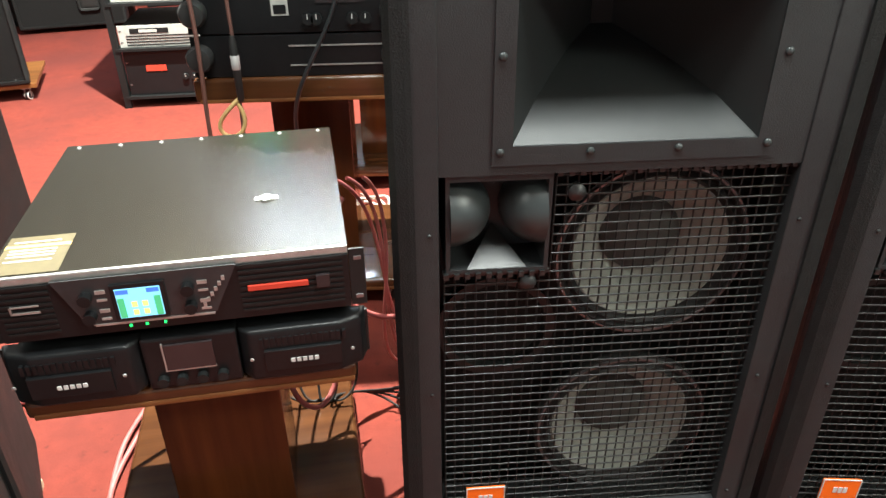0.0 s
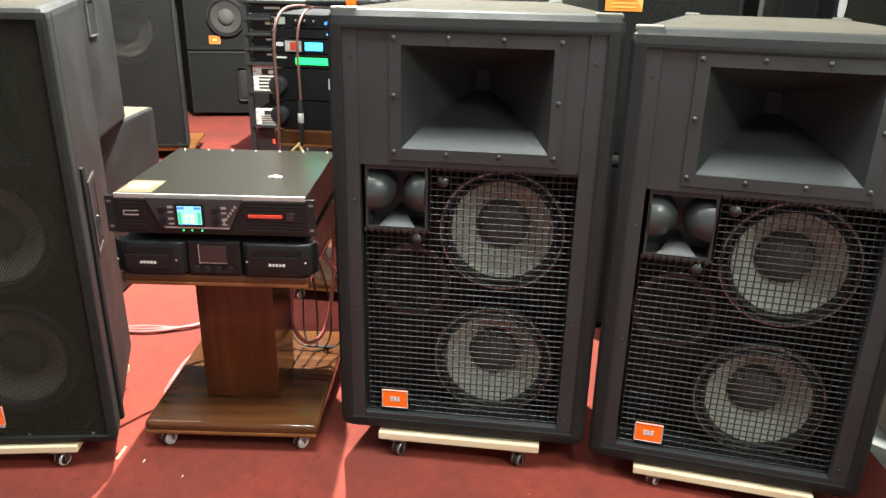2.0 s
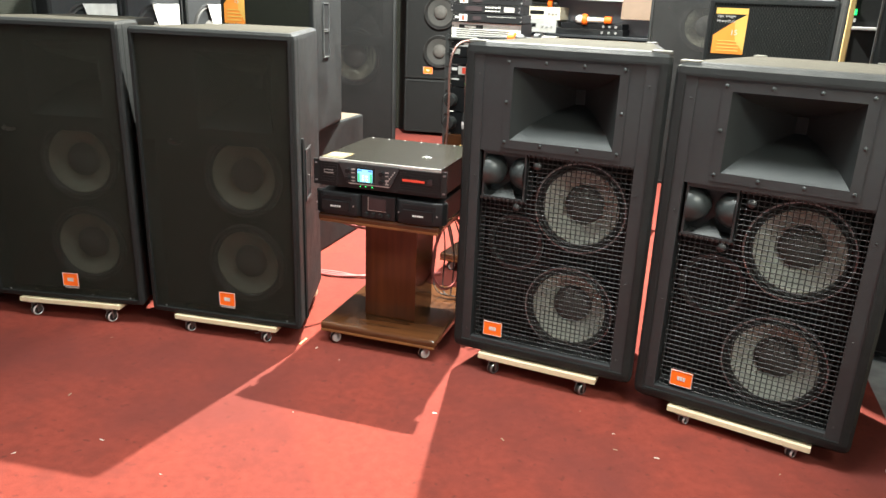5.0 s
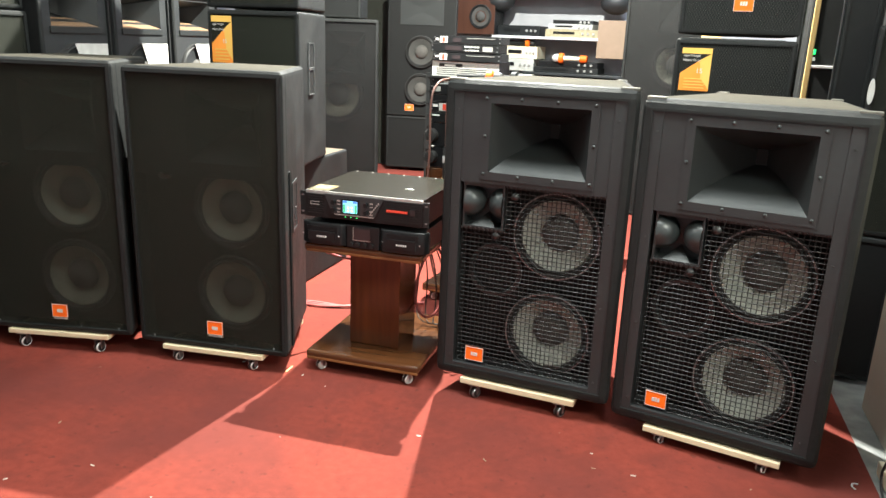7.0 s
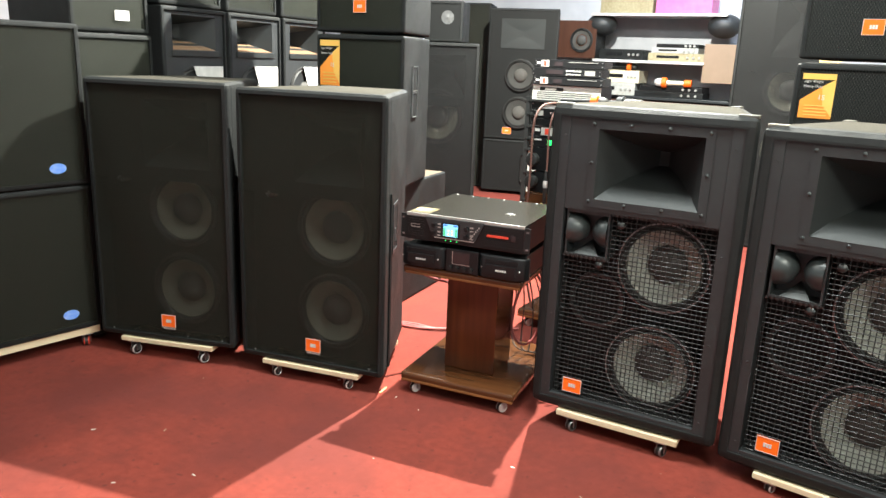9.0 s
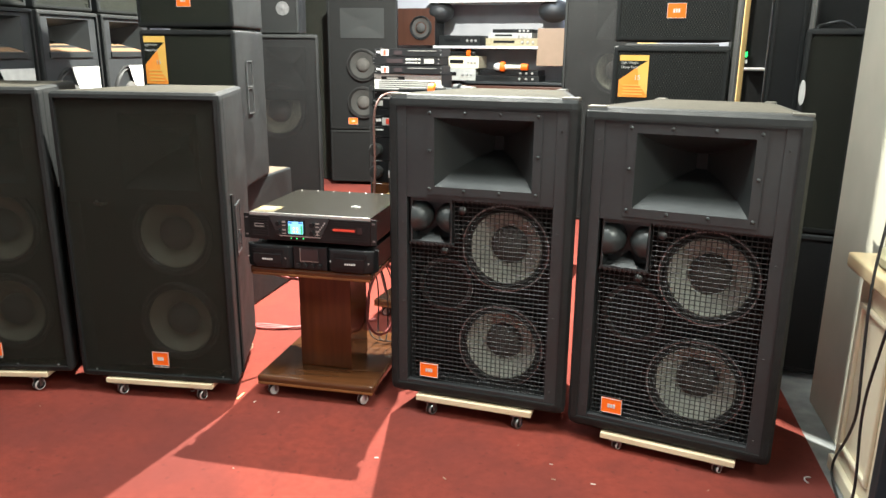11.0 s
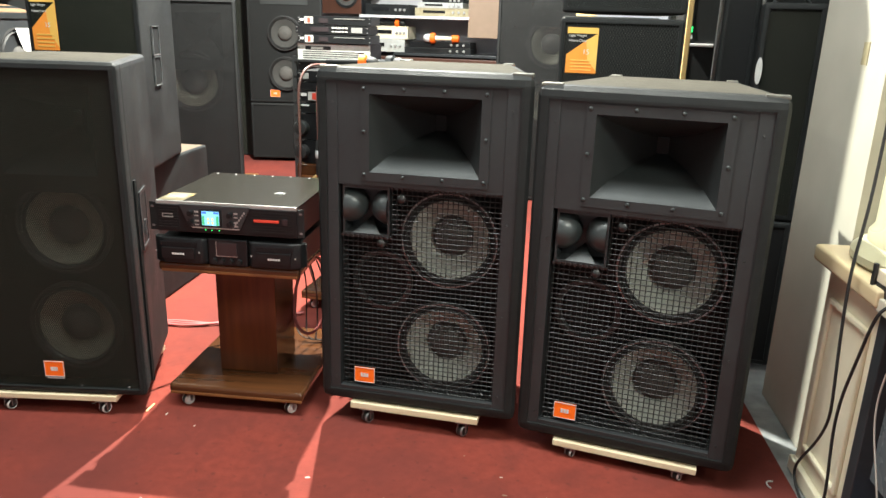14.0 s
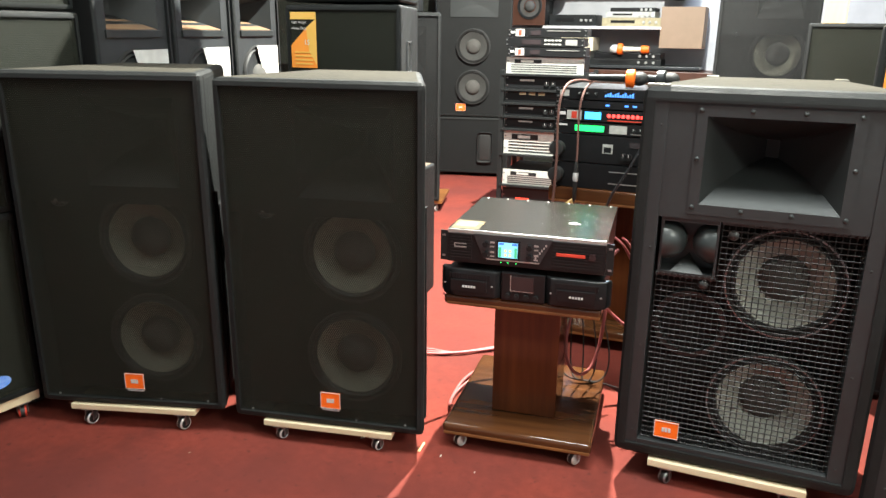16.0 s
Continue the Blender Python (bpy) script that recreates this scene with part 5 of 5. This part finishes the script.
def desk():
    m = pose(1.452, 0.60, 0, 0, 0, 8.2)
    t = thing("desk", m, "office desk with beige top, charcoal end and grey panel", "desk")
    part("desktop", boxes((0.0, 0.75, -1.75, 0.03, 0.64, 0.672, 0.003)), M_DESKTOP, t)
    part("end_panel", boxes((0.02, 0.70, -0.02, 0.02, 0.0, 0.64, 0.002)), M_DESKEND, t)
    part("front_panel", boxes((0.055, 0.075, -1.70, -0.02, 0.22, 0.64, 0.002)), M_DESKPANEL, t)
    part("end_panel", boxes((0.02, 0.70, -1.74, -1.70, 0.0, 0.64, 0.002)), M_DESKEND, t)
    part("cable_hole", lathe(bmesh.new(), (0.03, 0.01, 0.672), [(0.01, 0.0), (0.01, 0.001), (0, 0.001)], "z", 16), M_RUBBER, t)
    bx = thing("storage_crate", m @ pose(0.10, -0.22, 0), "blue plastic crate on the floor under the desk", "crate")
    part("crate_body", boxes((0, 0.30, -0.25, 0.10, 0, 0.16, 0.012)), M_BLUEBOX, bx)
    part("crate_rim", boxes((-0.008, 0.308, -0.258, 0.108, 0.16, 0.178, 0.006)), M_BLUEBOX, bx)
    ps = thing("power_strip", pose(1.474, 0.545, 0.672, 0, 0, 10) @ Matrix.Scale(0.88, 4), "cream power strip with plugs on the desk", "power strip")
    part("strip_base", boxes((-0.005, 0.065, -0.125, 0.125, 0, 0.03, 0.003)), M_RUBBER, ps)
    part("strip_top", boxes((-0.004, 0.064, -0.123, 0.123, 0.03, 0.064, 0.004)), M_CREAM, ps)
    for k in range(4):
        part("switch", boxes((0.006, 0.020, -0.09 + k * 0.04, -0.068 + k * 0.04, 0.064, 0.068, 0.001)), M_RUBBER, ps)
    part("black_plug", boxes((0.028, 0.056, 0.03, 0.06, 0.064, 0.105, 0.006)), M_RUBBER, ps)
    part("white_adapter", boxes((0.026, 0.062, -0.06, -0.012, 0.064, 0.112, 0.008)), M_WHITE, ps)
    part("end_cap", boxes((-0.014, -0.005, 0.112, 0.126, 0.0, 0.078, 0.002)), M_RUBBER, ps)
    nb = thing("notebook_stack", pose(1.527, 0.472, 0.672, 0, 0, -6), "stack of papers and notebooks with green card", "papers")
    z = 0.0
    for k, (mm, h) in enumerate(((M_STICKER, 0.016), (M_PAPER, 0.004), (M_GREENP, 0.003), (M_PAPER, 0.005), (M_BLUEBOX, 0.002), (M_PAPER, 0.006))):
        part("sheaf", boxes((0.003 * k, 0.24 + 0.006 * k, -0.20 + 0.016 * (k % 4), 0.008 * (k % 3) - 0.004 * k, z, z + h, 0.0012)), mm, nb)
        z += h
    bw = thing("snack_bowl", pose(1.66, 0.66, 0.672), "small brown wooden tray with odds and ends", "tray")
    part("tray", boxes((-0.05, 0.09, -0.03, 0.06, 0, 0.012, 0.003)), M_DARKWOOD, bw)
    part("lump", ball(bmesh.new(), (0.02, 0.015, 0.03), 0.024, (1.3, 1, 0.8), 14), M_VEIN, bw, smooth=60)


desk()
cable("black_cable", [(1.475, 0.72, 2.4), (1.462, 0.72, 1.6), (1.449, 0.72, 1.34), (1.434, 0.72, 1.135), (1.433, 0.72, 0.993), (1.425, 0.70, 0.84), (1.412, 0.69, 0.74), (1.408, 0.68, 0.656), (1.41, 0.668, 0.536), (1.414, 0.65, 0.40), (1.42, 0.655, 0.32), (1.424, 0.75, 0.20), (1.426, 0.86, 0.09), (1.427, 0.90, 0.03), (1.427, 0.84, 0.007), (1.43, 0.74, 0.008), (1.437, 0.67, 0.025), (1.443, 0.645, 0.10), (1.434, 0.644, 0.22), (1.427, 0.643, 0.309), (1.425, 0.628, 0.41), (1.426, 0.572, 0.535), (1.43, 0.54, 0.65), (1.445, 0.53, 0.682), (1.48, 0.53, 0.684)], 0.0038, M_RUBBER, "black power cable hanging down beside the pedestal")
cable("white_cable", [(1.72, 0.70, 0.69), (1.66, 0.66, 0.73), (1.58, 0.56, 0.71), (1.52, 0.45, 0.69), (1.478, 0.40, 0.678), (1.456, 0.42, 0.665), (1.452, 0.477, 0.546), (1.455, 0.50, 0.43), (1.47, 0.47, 0.33), (1.488, 0.44, 0.22), (1.495, 0.43, 0.1), (1.495, 0.42, 0.0)], 0.002, M_WHITEWIRE, "thin cream cable hanging over the desk edge")

# ---- cables near the stand ----
for k in range(3):
    cable("loudspeaker_cable", [(-1.05, 1.36 - 0.02 * k, 0.008), (-0.90, 1.33 + 0.012 * k, 0.008 + 0.006 * k), (-0.80, 1.35 + 0.025 * k, 0.008), (-0.70, 1.41 - 0.02 * k, 0.012), (-0.60, 1.50 + 0.02 * k, 0.010), (-0.48, 1.60, 0.012)], 0.0055, M_PINKWIRE, "pink twin cable lying on the carpet")
for k in range(2):
    cable("loudspeaker_cable", [(-0.42, 1.62, 0.012), (-0.55, 1.50 + 0.02 * k, 0.012), (-0.575 - 0.02 * k, 1.30, 0.010), (-0.59 - 0.025 * k, 1.19, 0.010), (-0.605, 1.08 + 0.02 * k, 0.008), (-0.59, 1.0, 0.008), (-0.56, 0.96, 0.03)], 0.0055, M_PINKWIRE, "pink twin cable trailing past the stand")
cable("loudspeaker_cable", [(-0.62, 1.02, 0.40), (-0.56, 1.12, 0.33), (-0.46, 1.22, 0.32), (-0.36, 1.30, 0.36), (-0.30, 1.26, 0.52)], 0.005, M_PINKWIRE, "pink cable sagging behind the amplifiers")
cable("loudspeaker_cable", [(-0.10, 1.24, 0.56), (-0.20, 1.17, 0.45), (-0.24, 1.11, 0.26), (-0.20, 1.09, 0.17), (-0.15, 1.12, 0.14), (-0.12, 1.18, 0.22), (-0.12, 1.22, 0.42)], 0.0055, M_PINKWIRE, "pink cable looping down behind the column")
cable("loudspeaker_cable", [(-0.25, 1.20, 0.56), (-0.12, 1.16, 0.36), (-0.02, 1.10, 0.30), (0.06, 1.36, 0.26)], 0.0055, M_PINKWIRE, "pink cable running behind the loudspeaker")
for k in range(3):
    cable("loudspeaker_cable", [(-0.06 - 0.03 * k, 1.24, 0.60), (-0.035 - 0.02 * k, 1.27, 0.57), (-0.02 - 0.01 * k, 1.29, 0.45), (-0.03, 1.30, 0.30), (-0.05 + 0.03 * k, 1.33, 0.12), (0.0 + 0.03 * k, 1.38, 0.012), (0.1, 1.45 + 0.03 * k, 0.01)], 0.0038, M_PINKWIRE, "pink twin cable hanging behind the amplifier")
for k, x in enumerate((-0.425, -0.346)):
    cable("loudspeaker_cable", [(x + 0.05, 1.90, STACK_TOP + 0.01), (x + 0.01, 1.75, STACK_TOP + 0.03), (x, 1.67, STACK_TOP - 0.01), (x - 0.01, 1.655, 0.95), (x - 0.003, 1.655, 0.8), (x - 0.004, 1.65, 0.68), (x - 0.014, 1.655, 0.53), (x - 0.01, 1.66, 0.3), (x + 0.03, 1.70, 0.1)], 0.005 - 0.0008 * k, M_COPPER, "clear copper cable hanging down the processor stack")
plug = thing("cable_connector", pose(-0.350, 1.648, 0.69), "black and nickel cable connector hanging on a cable", "connector")
part("sleeve", lathe(bmesh.new(), (0, 0, 0), [(0.005, -0.075), (0.008, -0.07), (0.009, 0.0)], "z", 16, True), M_RUBBER, plug, smooth=40)
part("shell", lathe(bmesh.new(), (0, 0, 0), [(0.0095, 0.0), (0.0105, 0.003), (0.0105, 0.03), (0.0095, 0.032)], "z", 16, True), M_CHROME, plug, "nickel shell", smooth=40)
part("tail", lathe(bmesh.new(), (0, 0, 0), [(0.009, 0.032), (0.008, 0.06), (0.005, 0.075)], "z", 16, True), M_RUBBER, plug, smooth=40)
cable("signal_cable", [(-0.06, 1.72, STACK_TOP + 0.01), (-0.09, 1.66, 0.98), (-0.106, 1.655, 0.879), (-0.121, 1.655, 0.809), (-0.191, 1.655, 0.686), (-0.233, 1.66, 0.604), (-0.244, 1.70, 0.50), (-0.22, 1.78, 0.30)], 0.005, M_BEZEL, "grey cable slung past the processor stack")
cable("cable_tie", [(-0.355, 1.65, 0.62), (-0.385, 1.645, 0.595), (-0.415, 1.65, 0.56), (-0.405, 1.655, 0.53), (-0.375, 1.65, 0.525), (-0.35, 1.65, 0.545), (-0.345, 1.65, 0.58), (-0.36, 1.65, 0.61)], 0.005, M_POSTWOOD, "yellow twisted tie round hanging cables", "cable tie")
stand(pose(-0.03, 2.44, 0), "low varnished wooden stand behind the processor stand", 0.47, 0.50, 0.42, 0.46, True)
for k in range(3):
    cable("white_cable", [(-0.17 - 0.02 * k, 2.10, 0.10 + 0.1 * k), (-0.15, 2.14 + 0.03 * k, 0.30), (-0.18, 2.22, 0.12), (-0.20 + 0.05 * k, 2.30, 0.012), (-0.10 + 0.04 * k, 2.33 + 0.03 * k, 0.012), (-0.04, 2.24, 0.012)], 0.0045, M_WHITEWIRE, "white cable coiled behind the processor stand")
for k in range(5):
    a = k * 0.06
    cable("signal_cable", [(-0.30 + a * 0.5, 1.10, 0.55), (-0.27 + a * 0.4, 1.30, 0.40), (-0.30 + a, 1.24, 0.13), (-0.22 + 0.3 * a, 1.17, 0.092), (-0.12 - 0.2 * a, 1.24, 0.095), (-0.05 + 0.02 * k, 1.30, 0.02), (0.02, 1.22 + 0.04 * k, 0.008)], 0.0027, M_RUBBER, "thin black cable tangled behind the column")

# ---- things on the far wall ----
def wall_things():
    sh = []
    for z, x0, x1 in ((1.285, -1.75, -0.66), (0.94, -1.40, -0.30), (1.725, -1.80, -0.50)):
        sh.append(tagged(part("wall_shelf", boxes((x0, x1, 5.98, 6.4, z - 0.025, z, 0.003)), M_WHITE if z > 1 else M_BEZEL), "thin wall shelf with small equipment on it", "shelf"))
    def unit(x, z, w, h, m, label):
        t = thing("receiver", pose(x, 6.02, z), label, "receiver", "small units on the wall")
        part("case", boxes((-w / 2, w / 2, 0, 0.3, 0, h, 0.003)), m, t)
        front_block(t, -w * 0.35, w * 0.05, h * 0.4, h * 0.7, M_FACE, "window")
        rack_knobs(t, (w * 0.2, w * 0.3, w * 0.4), h * 0.5, 0.012, M_SILVER)
    unit(-0.93, 1.286, 0.54, 0.075, M_STICKER, "cream receiver on the wall shelf")
    unit(-0.95, 1.362, 0.44, 0.05, M_LIGHTPANEL, "pale grey receiver stacked on another")
    unit(-0.93, 1.413, 0.40, 0.035, M_AMP, "thin dark receiver on top of the pile")
    unit(-1.48, 1.286, 0.44, 0.10, M_AMP, "black player on the wall shelf")
    unit(-0.97, 0.942, 0.66, 0.055, M_AMP, "black mixer on the lower shelf")
    unit(-1.53, 0.942, 0.46, 0.12, M_LIGHTPANEL, "pale case carrying a cream unit")
    unit(-1.45, 1.064, 0.36, 0.12, M_CREAM, "cream unit with dark front window")
    microphone(pose(-1.58, 6.05, 1.212, 0, 0, -90) @ Matrix.Scale(1.3, 4), M_AMP, M_AMP, M_ORANGE, "black microphone with orange ring on a cream unit")
    unit(-0.95, 1.0, 0.60, 0.05, M_FACE, "dark unit on the mixer")
    box_a = tagged(part("product_box", boxes((-1.72, -1.20, 6.0, 6.3, 1.728, 1.90, 0.004)), M_STICKER), "pale cream product box on the upper shelf", "box")
    box_b = tagged(part("product_box", boxes((-1.17, -0.65, 6.0, 6.3, 1.728, 1.90, 0.004)), M_PINK), "pink and grey product box on the upper shelf", "box")
    tagged(part("carton", boxes((-0.67, -0.30, 6.0, 6.35, 1.10, 1.455, 0.004)), M_TAN), "plain tan cardboard carton hung by the shelf", "carton")
    for x in (-1.73, -0.54):
        t = thing("wall_loudspeaker", pose(x, 6.0, 1.62), "small round black loudspeaker fixed to the wall", "loudspeaker", "round wall loudspeakers")
        part("body", ball(bmesh.new(), (0, 0.12, 0), 0.14, (1.1, 1, 0.8), 24), M_BLACK, t, smooth=80)
        part("bracket", boxes((-0.03, 0.03, 0.2, 0.4, -0.03, 0.03)), M_AMP, t)
    mic = microphone(pose(-0.78, 6.0, 1.085, 0, 0, 90) @ Matrix.Scale(1.5, 4), M_PAPER, M_CREAM, M_ORANGE, "cream microphone with orange rings on a unit")
    part("tail_ring", lathe(bmesh.new(), (0, 0, 0), [(0.012, -0.02), (0.022, -0.018), (0.024, 0.025), (0.014, 0.03)], seg=18, caps=True), M_ORANGE, mic, smooth=40)
    bs = plain_box("loudspeaker", pose(-1.95, 6.0, 1.29), 0.42, 0.36, 0.3, "brown wooden bookshelf loudspeaker", grille=False)
    part("veneer", boxes((-0.212, 0.212, -0.003, 0.01, -0.002, 0.362)), M_DARKWOOD, bs)
    woofer(bs, 0.06, 0.17, 0.12, -0.012, M_CAP, ring=M_RUBBER, dp=0.3)
    sd = tagged(part("sideboard", boxes((-2.2, 0.1, 5.9, 6.4, 0, 0.90, 0.004)), M_DARKWOOD), "dark brown low sideboard along the far wall", "sideboard")


wall_things()

# ---- unseen housings, added where the ceiling lights hang ----
for x, y, yaw, half in ((0.28, 0.32, 0, 0.32), (2.9, -1.4, 0, 0.32), (-0.6, 5.2, 0, 0.09), (-2.6, -0.4, 90, 0.09)):
    t = thing("ceiling_lamp", pose(x, y, CEILING - 0.05, 0, 0, yaw), "white housing added out of view above a ceiling light", "lamp", "ceiling lamps")
    part("housing", boxes((-0.62, 0.62, -half, half, 0.0, 0.05, 0.004)), M_WHITE, t)

# ---- scraps on the carpet ----
rnd = random.Random(5)
for k in range(26):
    x, y = rnd.uniform(-1.2, 1.25), rnd.uniform(-0.3, 0.75)
    tagged(part("scrap", boxes((-0.006, 0.006, -0.0015, 0.0015, 0, 0.0012)), M_WHITEWIRE if k % 3 else M_TAN), "tiny pale scrap lying on the carpet", "scrap", "scraps on the carpet").matrix_world = pose(x, y, 0.0, 0, 0, rnd.uniform(0, 180)) @ Matrix.Scale(rnd.uniform(0.4, 1.3), 4)
cable("cable_tie", [(1.36, 0.83, 0.003), (1.345, 0.845, 0.004), (1.35, 0.865, 0.004), (1.37, 0.865, 0.003)], 0.0022, M_WHITE, "curled white plastic tie on the carpet", "scrap")
tagged(part("scrap", boxes((-0.026, 0.026, -0.003, 0.003, 0, 0.002)), M_POSTWOOD), "wood splinter lying on the carpet", "scrap").matrix_world = pose(-0.565, 0.73, 0, 0, 0, 96)
